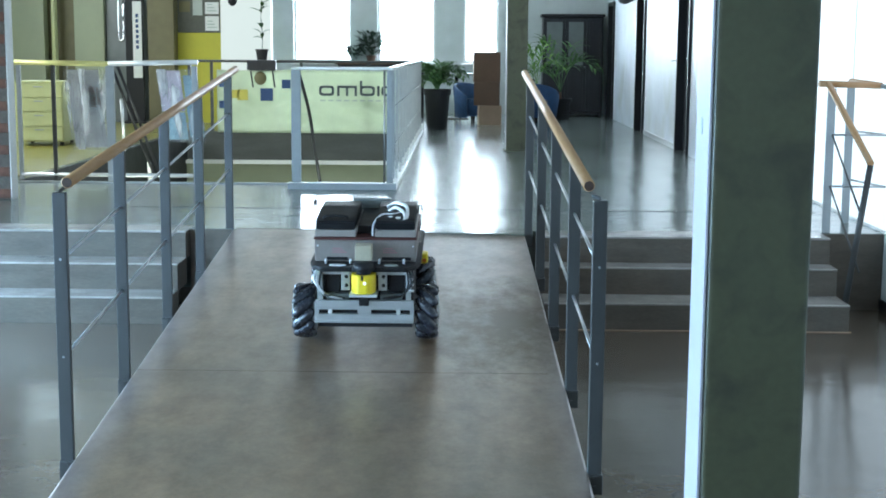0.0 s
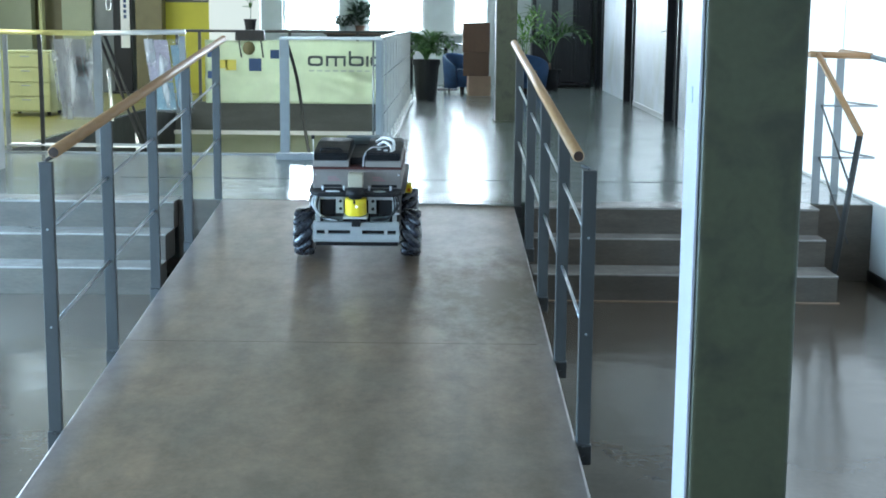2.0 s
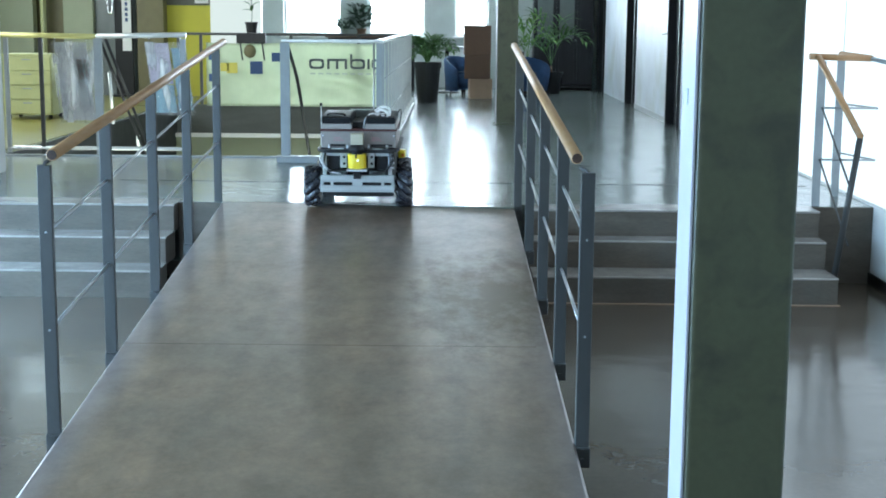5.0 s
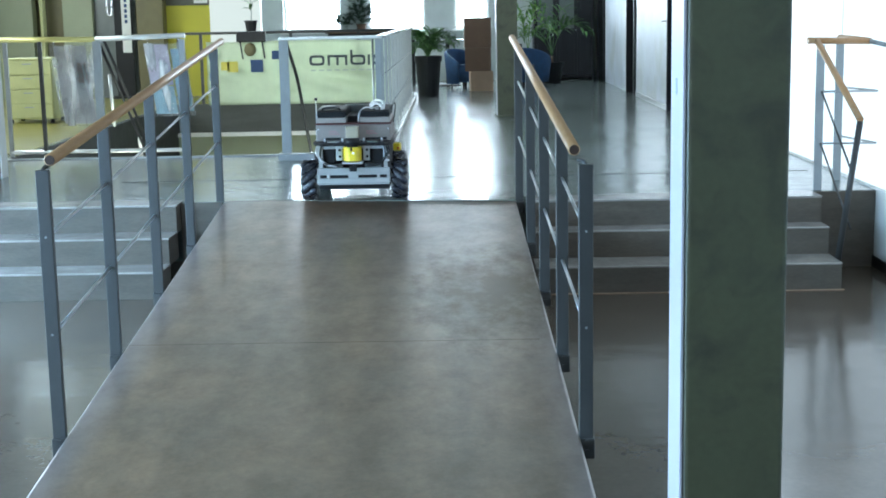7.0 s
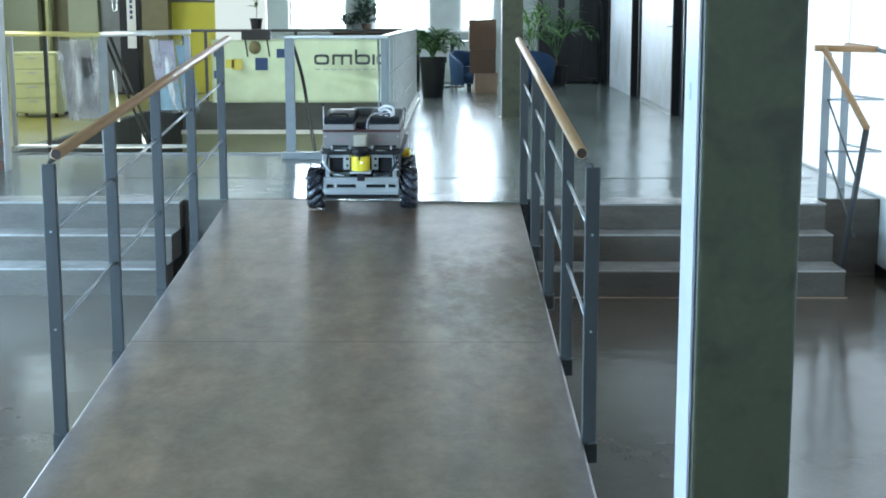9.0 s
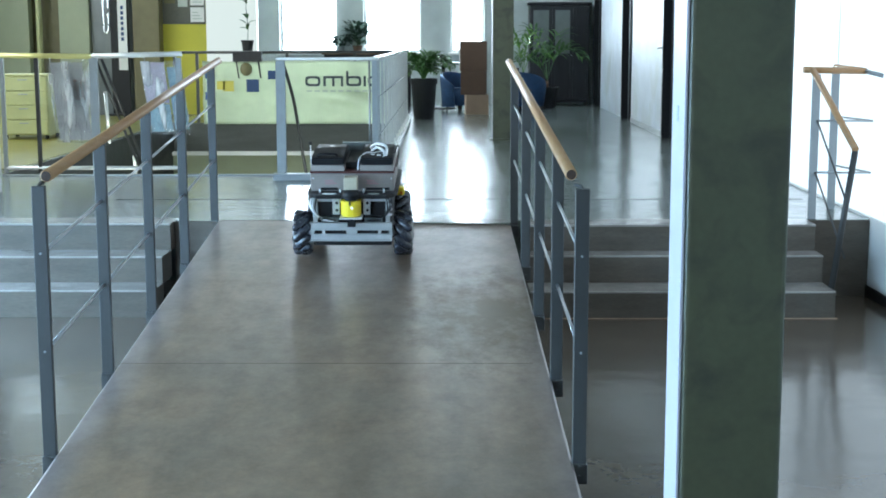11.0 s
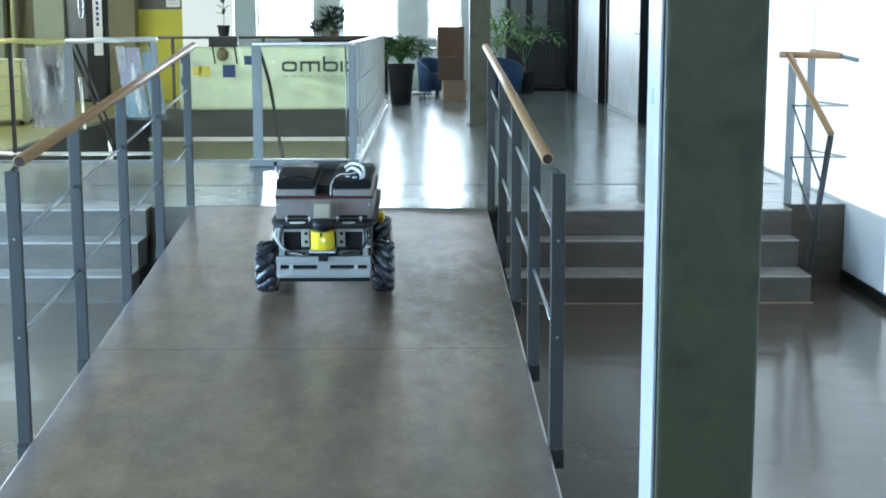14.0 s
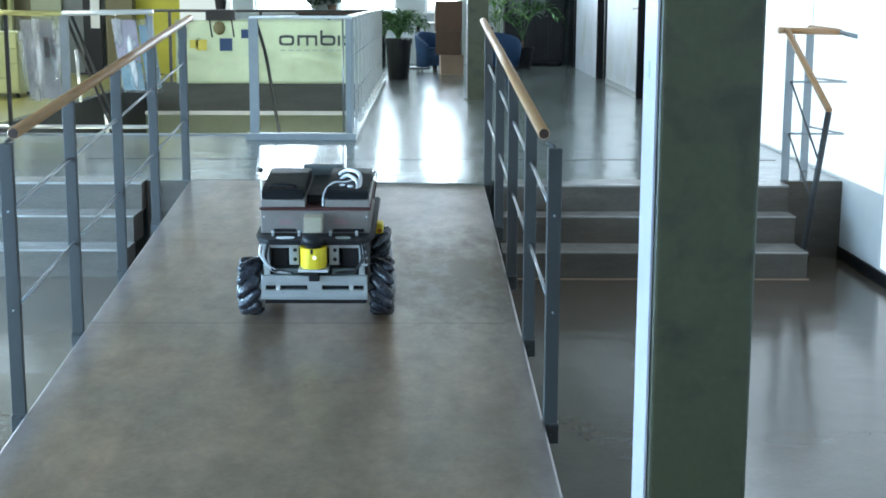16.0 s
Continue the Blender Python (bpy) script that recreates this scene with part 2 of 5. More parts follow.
M = dict(
    ramp=ramp_concrete(),
    floor=mat("polished_screed", (0.222, 0.250, 0.245), 0.19, var=0.10, scale=1.6, fine=40, bump=0.05, second=(0.140, 0.164, 0.158),
              stain=(0.10, 0.115, 0.09), stain_scale=0.9, wave=0.95),
    low=mat("lower_screed", (0.130, 0.107, 0.083), 0.16, var=0.10, scale=1.4, fine=40, bump=0.05, second=(0.100, 0.082, 0.063),
            stain=(0.088, 0.071, 0.053), stain_scale=0.8, wave=0.4),
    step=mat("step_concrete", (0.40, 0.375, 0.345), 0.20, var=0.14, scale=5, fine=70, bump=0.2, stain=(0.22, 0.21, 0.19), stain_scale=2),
    # the treads' concrete coloured darker for shade on upright faces; joints use it too
    riser=mat("shaded_face_concrete", (0.118, 0.097, 0.074), 0.6, var=0.18, scale=5, fine=60, bump=0.3, stain=(0.09, 0.08, 0.064), stain_scale=2.5,
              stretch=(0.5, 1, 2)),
    joint=mat("joint_filler", (0.05, 0.055, 0.055), 0.6),
    post=mat("grey_painted_steel", (0.050, 0.050, 0.049), 0.45, var=0.06, scale=9, bump=0.06),
    fence=mat("light_grey_steel", (0.33, 0.35, 0.355), 0.38, var=0.05, scale=9, bump=0.05),
    rod=mat("stainless_rod", (0.42, 0.44, 0.46), 0.35, 1.0, var=0.05, bump=0.03),
    wood=mat("beech_handrail", (0.44, 0.265, 0.13), 0.43, var=0.16, scale=12, fine=120, bump=0.08, second=(0.40, 0.22, 0.09),
             stretch=(6, 0.6, 6)),
    endgrain=mat("beech_end_grain", (0.055, 0.028, 0.018), 0.6, var=0.2, scale=60),
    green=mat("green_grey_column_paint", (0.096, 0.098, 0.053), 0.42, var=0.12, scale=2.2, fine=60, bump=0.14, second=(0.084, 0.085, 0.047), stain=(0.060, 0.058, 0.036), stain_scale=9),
    white=mat("white_plaster", (0.80, 0.80, 0.78), 0.8, var=0.03, scale=3, fine=90, bump=0.2),
    ceiling=mat("ceiling_concrete", (0.50, 0.49, 0.46), 0.8, var=0.06, scale=2, bump=0.2),
    grey_wall=mat("pale_concrete_wall", (0.60, 0.645, 0.70), 0.45, var=0.11, scale=1.4, fine=40, bump=0.12, stain=(0.46, 0.49, 0.48), stain_scale=1.6),
    cream=mat("cream_paint", (0.36, 0.39, 0.27), 0.6, var=0.04, scale=4, bump=0.08),
    # cream lacquer with the drawer unit's yellow bounce light mixed into the colour
    cream_yellow=mat("yellow_tinted_cream", (0.48, 0.49, 0.23), 0.45, var=0.05, scale=4, bump=0.06),
    pier=mat("window_pier_plaster", (0.60, 0.645, 0.64), 0.8, var=0.05, scale=3, bump=0.15),
    yellow=mat("yellow_green_wall_paint", (0.54, 0.50, 0.045), 0.6, var=0.05, scale=3, bump=0.1),
    lino=mat("yellow_green_floor", (0.23, 0.21, 0.038), 0.3, var=0.08, scale=3, wave=0.1),
    lit_side=mat("lit_side_grey", (0.57, 0.55, 0.60), 0.4, var=0.04, scale=4, bump=0.05),
    olive=mat("olive_lacquer", (0.17, 0.15, 0.07), 0.5, var=0.1, scale=4),
    brick=mat("red_brown_brick", (0.23, 0.12, 0.085), 0.85, var=0.25, scale=12, fine=90, bump=0.5),
    mortar=mat("grey_mortar", (0.17, 0.15, 0.13), 0.9, var=0.15, scale=20, bump=0.4),
    black=mat("black_plastic", (0.012, 0.012, 0.014), 0.5, var=0.1, scale=20, bump=0.08),
    lid=mat("matt_black_lid", (0.008, 0.008, 0.010), 0.45, var=0.1, scale=20, bump=0.05),
    rubber=mat("dark_blue_grey_roller_rubber", (0.028, 0.030, 0.042), 0.27, var=0.2, scale=30, bump=0.15),
    alu=mat("brushed_aluminium", (0.50, 0.51, 0.50), 0.42, 0.55, var=0.08, scale=8, fine=160, bump=0.1, stretch=(0.4, 4, 4)),
    sheet=mat("brown_grey_sheet_metal", (0.30, 0.262, 0.24), 0.42, 0.35, var=0.10, scale=8, fine=140, bump=0.08),
    tray=mat("warm_grey_tray", (0.36, 0.325, 0.295), 0.45, 0.25, var=0.06, scale=8, bump=0.05),
    dot_glow=glow("white_dot_glow", (1.0, 1.0, 0.92), 1.2),
    orange=mat("orange_lens", (0.75, 0.22, 0.01), 0.3),
    red=mat("dark_red_seam", (0.085, 0.022, 0.018), 0.5),
    beige=mat("beige_plastic", (0.50, 0.44, 0.32), 0.5, var=0.05),
    yplastic=mat("yellow_plastic", (0.86, 0.66, 0.02), 0.35, var=0.04, scale=12, bump=0.04, coat=0.3),
    silver=mat("silver_cable_sleeve", (0.86, 0.87, 0.89), 0.3, 0.5, var=0.1, scale=40),
    cable=mat("black_cable", (0.015, 0.015, 0.016), 0.5),
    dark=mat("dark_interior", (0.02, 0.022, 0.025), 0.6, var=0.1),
    darkwood=mat("dark_stained_wood", (0.022, 0.021, 0.026), 0.4, var=0.2, scale=6, stretch=(3, 3, 0.4)),
    pane_grey=mat("grey_green_panel", (0.17, 0.19, 0.185), 0.3, var=0.1, scale=4),
    slab=mat("dark_slab_edge", (0.085, 0.09, 0.085), 0.7, var=0.15, scale=3, stretch=(0.4, 1, 2)),
    banner=mat("white_banner_cloth", (0.72, 0.78, 0.60), 0.6, var=0.05, scale=4, fine=200, bump=0.1),
    ink=mat("dark_print", (0.05, 0.065, 0.075), 0.6, var=0.05),
    paleink=mat("pale_grey_print", (0.50, 0.54, 0.50), 0.6, var=0.05),
    navy=mat("navy_print", (0.025, 0.06, 0.17), 0.6, var=0.05),
    gold=mat("yellow_print", (0.62, 0.55, 0.10), 0.6, var=0.05),
    blue=mat("blue_upholstery", (0.035, 0.085, 0.20), 0.8, var=0.15, scale=14, fine=220, bump=0.3),
    card=mat("brown_cardboard", (0.15, 0.092, 0.062), 0.8, var=0.08, scale=5, bump=0.1),
    card2=mat("light_cardboard", (0.42, 0.29, 0.20), 0.8, var=0.08, scale=5, bump=0.1),
    leaf=mat("green_leaf", (0.20, 0.36, 0.05), 0.45, var=0.2, scale=14, bump=0.1, second=(0.08, 0.19, 0.04)),
    leafm=mat("mid_green_leaf", (0.10, 0.21, 0.045), 0.45, var=0.2, scale=14, bump=0.1, second=(0.04, 0.10, 0.03)),
    leafd=mat("dark_green_leaf", (0.03, 0.075, 0.04), 0.5, var=0.25, scale=14, bump=0.1),
    soil=mat("potting_soil", (0.03, 0.02, 0.015), 0.9, var=0.3, scale=40),
    paper=mat("white_paper", (0.78, 0.78, 0.76), 0.6, var=0.03),
    greypaper=mat("grey_lilac_paper", (0.50, 0.50, 0.52), 0.5, var=0.12, scale=9),
    pink=mat("pale_red_print", (0.42, 0.20, 0.22), 0.5, var=0.1, scale=14),
    lilac=mat("lilac_print", (0.52, 0.43, 0.52), 0.4, var=0.12, scale=10),
    teal=mat("pale_teal_print", (0.26, 0.42, 0.48), 0.4, var=0.12, scale=10),
    board=mat("grey_pin_board", (0.13, 0.13, 0.11), 0.8, var=0.1, scale=30),
    chrome=mat("polished_chrome", (0.75, 0.77, 0.78), 0.15, 1.0, var=0.03, bump=0.0),
    rail_white=mat("white_lacquered_rail", (0.88, 0.89, 0.86), 0.25, 0.4, var=0.03),
    rail_yellow_lit=mat("yellow_lit_rail", (0.92, 0.86, 0.34), 0.25, 0.4, var=0.03),
    glass=clear("clear_glass"),
    acrylic=film("clear_plastic_film"),
    band_glow=glow("blue_band_glow", (0.82, 0.94, 1.0), 3.2),
    blind=glow("glowing_white_wall", (0.96, 0.96, 0.84), 0.78),
    sky=glow("overcast_daylight", (0.93, 0.97, 1.0), 3.2),
    panel_glow=glow("glowing_white_panel", (0.90, 0.96, 1.0), 1.15),
)

for key, level in (("lid", 0.22), ("black", 0.35), ("rubber", 0.7), ("ramp", 0.85)):
    M[key].node_tree.nodes["Principled BSDF"].inputs["Specular IOR Level"].default_value = level


# ---- mesh helpers ----
def part(name, bm, material, parent=None, label="", smooth=False):
    """Links a bmesh as one mesh object, under a thing or a part."""
    me = bpy.data.meshes.new(name)
    bm.normal_update()
    bm.to_mesh(me)
    bm.free()
    for mm in material if isinstance(material, (list, tuple)) else (material,):
        me.materials.append(mm)
    if smooth:
        for p in me.polygons:
            p.use_smooth = True
    ob = new(name, me)
    if parent:
        ob.parent = parent
    if label:
        tagged(ob, label)
    return ob


def empty(name, label, category, group="", at=(0, 0, 0), kind=""):
    ob = new(name)
    ob.location = at
    ob.empty_display_size = 0.1
    return tagged(ob, label, category, group, kind)


def box(bm, x0, x1, y0, y1, z0, z1, bevel=0.0, mi=0, segs=2):
    r = bmesh.ops.create_cube(bm, size=1.0)
    for v in r["verts"]:
        v.co = Vector(((x0 + x1) / 2 + v.co.x * (x1 - x0), (y0 + y1) / 2 + v.co.y * (y1 - y0), (z0 + z1) / 2 + v.co.z * (z1 - z0)))
    faces = list({f for v in r["verts"] for f in v.link_faces})
    for f in faces:
        f.material_index = mi
    if bevel:
        edges = list({e for v in r["verts"] for e in v.link_edges})
        rb = bmesh.ops.bevel(bm, geom=edges, offset=bevel, segments=segs, affect="EDGES", profile=0.5, material=-1)
    return bm


def tube(bm, a, b, r, n=12, r2=None, caps=True, mi=0):
    a, b = Vector(a), Vector(b)
    d = b - a
    q = d.to_track_quat("Z", "Y").to_matrix().to_4x4()
    m = Matrix.Translation((a + b) / 2) @ q
    res = bmesh.ops.create_cone(bm, cap_ends=caps, segments=n, radius1=r, radius2=r if r2 is None else r2, depth=d.length, matrix=m)
    for f in {f for v in res["verts"] for f in v.link_faces}:
        f.material_index = mi
        f.smooth = len(f.verts) == 4
    return bm


def path_tube(bm, pts, r, n=8):
    """A round tube along a smooth curve through the points."""
    pts = [Vector(p) for p in pts]
    fine = []
    for i in range(len(pts) - 1):
        p0, p1, p2, p3 = pts[max(i - 1, 0)], pts[i], pts[i + 1], pts[min(i + 2, len(pts) - 1)]
        for k in range(5):
            u = k / 5
            fine.append(0.5 * (2 * p1 + (p2 - p0) * u + (2 * p0 - 5 * p1 + 4 * p2 - p3) * u * u + (3 * p1 - p0 - 3 * p2 + p3) * u ** 3))
    fine.append(pts[-1])
    rings = []
    for i, p in enumerate(fine):
        d = (fine[min(i + 1, len(fine) - 1)] - fine[max(i - 1, 0)]).normalized()
        q = d.to_track_quat("Z", "Y")
        rings.append([bm.verts.new(p + q @ Vector((r * math.cos(a), r * math.sin(a), 0))) for a in [2 * math.pi * k / n for k in range(n)]])
    for a, b in zip(rings, rings[1:]):
        for k in range(n):
            f = bm.faces.new((a[k], a[(k + 1) % n], b[(k + 1) % n], b[k]))
            f.smooth = True
    bm.faces.new(rings[0][::-1]), bm.faces.new(rings[-1])
    return bm


def prism(bm, outline, axis, a, b, mi=0):
    """Extrudes a closed outline of (u, v) along an axis: x takes (y, z), y takes (x, z), z takes (x, y)."""
    put = {"x": lambda u, v, w: (w, u, v), "y": lambda u, v, w: (u, w, v), "z": lambda u, v, w: (u, v, w)}[axis]
    lo = [bm.verts.new(put(u, v, a)) for u, v in outline]
    hi = [bm.verts.new(put(u, v, b)) for u, v in outline]
    fs = [bm.faces.new(lo), bm.faces.new(hi[::-1])]
    for i in range(len(lo)):
        j = (i + 1) % len(lo)
        fs.append(bm.faces.new((lo[i], hi[i], hi[j], lo[j])))
    for f in fs:
        f.material_index = mi
    bmesh.ops.recalc_face_normals(bm, faces=fs)
    return bm


def block(name, dims, material, parent=None, bevel=0.004, label=""):
    return part(name, box(bmesh.new(), *dims, bevel=bevel), material, parent, label)


def structure(name, dims, material, label, bevel=0.0):
    return tagged(block(name, dims, material, None, bevel), label, name.split("_")[0], kind="structure")


def ramp_z(y):
    return UP + SLOPE * min(max(y, RAMP_END), 0.0)


def left_edge(y):
    return -0.0168 * y if y < 0 else 0.0


def right_edge(y):
    return 1.812 - 0.0172 * y if y < 0 else 1.812


# ---- structure ----
structure("ground", (LEFT - 1, RIGHT + 1, FRONT - 1, 0.05, -0.3, 0.0), M["low"], "polished grey screed of the lower hall")
bm = bmesh.new()
hx0, hx1, hy0, hy1 = HOLE
for dims in ((LEFT - 1, -0.27, 0.05, hy0, 0.10, UP), (-0.27, 3.66, 0.0, hy0, 0.10, UP), (3.66, RIGHT + 0.2, 0.03, hy0, 0.10, UP),
             (LEFT - 1, hx0, hy0, hy1, 0.10, UP), (hx1, RIGHT + 0.2, hy0, hy1, 0.10, UP), (LEFT - 1, RIGHT + 0.2, hy1, BACK + 0.3, 0.10, UP)):
    box(bm, *dims)
prism(bm, [(0.30, 0.0), (1.812, 0.0), (1.812, -0.13)], "z", 0.44, UP)
tagged(part("floor", bm, M["floor"]), "glossy grey-green polished screed of the raised floor", "floor", kind="structure")
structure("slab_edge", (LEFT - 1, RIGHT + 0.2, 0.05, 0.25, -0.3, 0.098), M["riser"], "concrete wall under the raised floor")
# near-black sheet that paints the stairwell's shade onto the slab side
structure("slab_edge_well_left", (hx0 + 0.001, hx0 + 0.02, hy0 + 0.01, hy1 - 0.035, 0.10, UP - 0.004), M["dark"], "dark sheet over the slab edge, for the shade in the stairwell")
structure("slab_edge_well", (hx0, hx1, hy1 - 0.03, hy1 - 0.002, 0.10, UP - 0.004), M["slab"], "dark edge of the floor slab at the stairwell")

# stairwell below
structure("wall_well_far", (hx0 - 1.2, hx1 + 1.0, hy1 + 0.25, hy1 + 0.45, -2.9, 0.098), M["cream"], "cream wall at the foot of the stairwell")
structure("ledge", (hx0 - 1.2, hx1, hy1 - 0.05, hy1 + 0.24, 0.045, 0.098), M["white"], "pale ledge under the slab edge")
# the shade inside the well is put into this wall's colour
structure("wall_well_left", (hx0 - 0.25, hx0 - 0.003, hy0, hy1, -2.9, 0.098), M["dark"], "stairwell side wall coloured near-black for the shade inside")
structure("wall_well_right", (hx1 + 0.003, hx1 + 0.2, hy0, hy1, -2.9, 0.098), M["cream"], "cream side wall of the stairwell")
structure("wall_well_near", (hx0 - 0.2, hx1 + 0.2, hy0 - 0.2, hy0 - 0.003, -2.9, 0.098), M["cream"], "cream near wall of the stairwell")
structure("floor_below", (hx0 - 2, hx1 + 1, hy0 - 1, hy1 + 1, -3.0, -2.9), M["step"], "grey floor at the foot of the stairs")

structure("floor_lino", (LEFT, hx0 - 0.05, 3.4, PY - 0.1, UP - 0.01, UP + 0.004), M["lino"], "yellow-green floor piece beside the stairwell")

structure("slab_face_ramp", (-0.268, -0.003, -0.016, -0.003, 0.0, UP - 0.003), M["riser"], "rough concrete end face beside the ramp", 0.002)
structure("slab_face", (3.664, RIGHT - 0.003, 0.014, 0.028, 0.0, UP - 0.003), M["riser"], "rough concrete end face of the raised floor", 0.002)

# ramp: a wedge with rounded shoulders
bm = bmesh.new()
N = 24
rows_ = []
for i in range(N + 1):
    y = RAMP_END * i / N
    z, xl, xr = ramp_z(y), left_edge(y), right_edge(y)
    ring = [(xl, -0.02), (xl, z - 0.009), (xl + 0.003, z - 0.003), (xl + 0.010, z), (xr - 0.010, z), (xr - 0.003, z - 0.003), (xr, z - 0.009), (xr, -0.02)]
    rows_.append([bm.verts.new((u, y, v)) for u, v in ring])
for a, b in zip(rows_, rows_[1:]):
    for k in range(7):
        f = bm.faces.new((a[k], b[k], b[k + 1], a[k + 1]))
        f.smooth = k in (1, 2, 4, 5)
bm.faces.new(rows_[0][::-1])
bmesh.ops.recalc_face_normals(bm, faces=bm.faces[:])
tagged(part("ramp", bm, M["ramp"]), "worn brown-grey concrete ramp up to the raised floor", "ramp", kind="structure")
structure("joint_ramp", (0.05, 1.80, -2.81, -2.803, ramp_z(-2.8) - 0.01, ramp_z(-2.81) + 0.0004), M["riser"], "fine dark joint across the ramp")
structure("joint_landing", (-0.9, 3.9, 1.115, 1.14, UP - 0.01, UP + 0.0015), M["joint"], "dark joint across the raised floor")
structure("joint_edge", (0.02, 1.81, 0.004, 0.018, UP - 0.01, UP + 0.0015), M["riser"], "seam at the head of the ramp")


def stair(name, x0, x1, edges, heights, label):
    """Three concrete steps; each tread and riser is a piece of its own."""
    th = empty(name, label, "stairs", kind="structure")
    for k, (y, z) in enumerate(zip(edges, heights)):
        back = edges[k + 1] if k + 1 < len(edges) else y + 0.27
        z0 = heights[k - 1] - 0.010 if k else -0.01
        # darker front and paler top: the fall of light is in these two colours
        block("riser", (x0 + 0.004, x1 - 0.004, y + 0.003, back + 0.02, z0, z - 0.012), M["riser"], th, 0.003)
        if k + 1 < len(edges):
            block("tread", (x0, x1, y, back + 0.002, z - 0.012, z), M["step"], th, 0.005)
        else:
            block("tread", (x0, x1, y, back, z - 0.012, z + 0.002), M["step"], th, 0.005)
    return th


stair("stairs_right", 1.90, 3.66, (-0.70, -0.40, -0.21), (0.16, 0.322, UP), "three grey concrete steps beside the ramp")
stair("stairs_left", LEFT, -0.27, (-0.65, -0.39, -0.13), (0.16, 0.318, UP), "wide flight of three grey concrete steps")
structure("base_seam", (1.90, 3.67, -0.707, -0.702, 0.0, 0.006), M["card2"], "pale mortar seam at the foot of the steps")

# walls
# unseen wall, set close so that its lamp reaches the left floor
structure("wall_left_hall", (HALL - 0.3, HALL, FRONT, -0.9, -0.3, CEIL), M["white"], "white wall added out of view on the left of the lower hall")
structure("wall_left", (LEFT - 0.3, LEFT, FRONT, BACK, -0.3, CEIL), M["white"], "white hall wall")
structure("wall_front", (LEFT - 0.3, RIGHT + 0.3, FRONT - 0.3, FRONT, -0.3, CEIL), M["white"], "white hall wall")
structure("ceiling", (LEFT - 0.3, RIGHT + 0.6, FRONT - 0.3, BACK + 0.3, CEIL, CEIL + 0.3), M["ceiling"], "pale grey concrete ceiling")

# window wall at the back: piers, apron and lintel round four openings
WIN = [(-1.50, -0.51), (-0.07, 0.92), (1.41, 1.99)]
SILL, HEAD = 1.345, 3.3
bm = bmesh.new()
edges_ = [LEFT] + [v for w in WIN for v in w] + [RIGHT]
for a, b in zip(edges_[::2], edges_[1::2]):
    box(bm, a, b, BACK, BACK + 0.35, UP - 0.1, CEIL)
for a, b in WIN:
    box(bm, a, b, BACK, BACK + 0.35, UP - 0.1, SILL)
    box(bm, a, b, BACK, BACK + 0.35, HEAD, CEIL)
tagged(part("wall_back", bm, M["pier"]), "pale grey plastered wall with tall windows", "wall", kind="structure")


def window(name, x0, x1):
    th = empty(name, "tall window with pale slim frame, bright daylight behind", "window", kind="structure")
    bm = bmesh.new()
    for d in ((x0, x0 + 0.05), (x1 - 0.05, x1)):
        box(bm, *d, BACK + 0.14, BACK + 0.20, SILL, HEAD, 0.006)
    for z in (SILL, 2.46, HEAD - 0.05):
        box(bm, x0 + 0.05, x1 - 0.05, BACK + 0.145, BACK + 0.195, z, z + 0.05, 0.006)
    part("window_frame", bm, M["white"], th)
    for z0, z1 in ((SILL + 0.05, 2.46), (2.51, HEAD - 0.05)):
        p = block("pane", (x0 + 0.05, x1 - 0.05, BACK + 0.165, BACK + 0.171, z0, z1), M["glass"], th, 0)
        p.visible_shadow = False
    block("window_sill", (x0 - 0.04, x1 + 0.04, BACK - 0.12, BACK + 0.14, SILL - 0.035, SILL + 0.002), M["white"], th, 0.006)


for k, (a, b) in enumerate(WIN):
    window(f"window_{k + 1}", a, b)
tagged(block("backdrop", (LEFT - 2, RIGHT + 3, BACK + 1.2, BACK + 1.22, -1, 6), M["sky"], None, 0), "bright overcast daylight outside the windows", "backdrop",
       kind="structure")

# right wall: pale corridor wall with dark doorways, then a bright wall of glowing panels
CW = 3.83
DOORS = [(6.30, 7.15), (10.05, 10.95), (13.95, 14.80)]
bm = bmesh.new()
ys = [5.6] + [v for d in DOORS for v in d] + [BACK]
for a, b in zip(ys[::2], ys[1::2]):
    box(bm, CW, CW + 0.3, a, b, UP - 0.05, CEIL)
for a, b in DOORS:
    box(bm, CW, CW + 0.3, a, b, UP + 1.88, CEIL)
tagged(part("wall_corridor", bm, M["grey_wall"]), "pale blue-grey concrete corridor wall", "wall", kind="structure")
structure("wall_corridor_end", (CW + 0.3, RIGHT + 0.3, 5.55, 5.6, UP - 0.05, CEIL), M["white"], "white return of the corridor wall")
structure("wall_right_low", (RIGHT, RIGHT + 0.3, FRONT, -3.515, -0.3, 0.75), M["white"], "white low part of the hall wall")
structure("wall_right_foot", (RIGHT, RIGHT + 0.3, -3.5, 5.6, -0.3, 0.06), M["white"], "white foot of the glowing wall")
structure("wall_right_head", (RIGHT, RIGHT + 0.3, FRONT, 5.6, 3.2, CEIL), M["white"], "white wall over the glowing panels")
structure("wall_right_near", (RIGHT, RIGHT + 0.3, FRONT, -3.5, 0.75, 3.2), M["white"], "white hall wall")
structure("baseboard", (RIGHT - 0.015, RIGHT, FRONT, 0.03, 0.0, 0.07), M["black"], "dark baseboard along the white wall", 0.003)
structure("baseboard_corridor", (CW - 0.012, CW, 7.18, 10.02, UP, UP + 0.06), M["fence"], "pale baseboard of the corridor", 0.002)


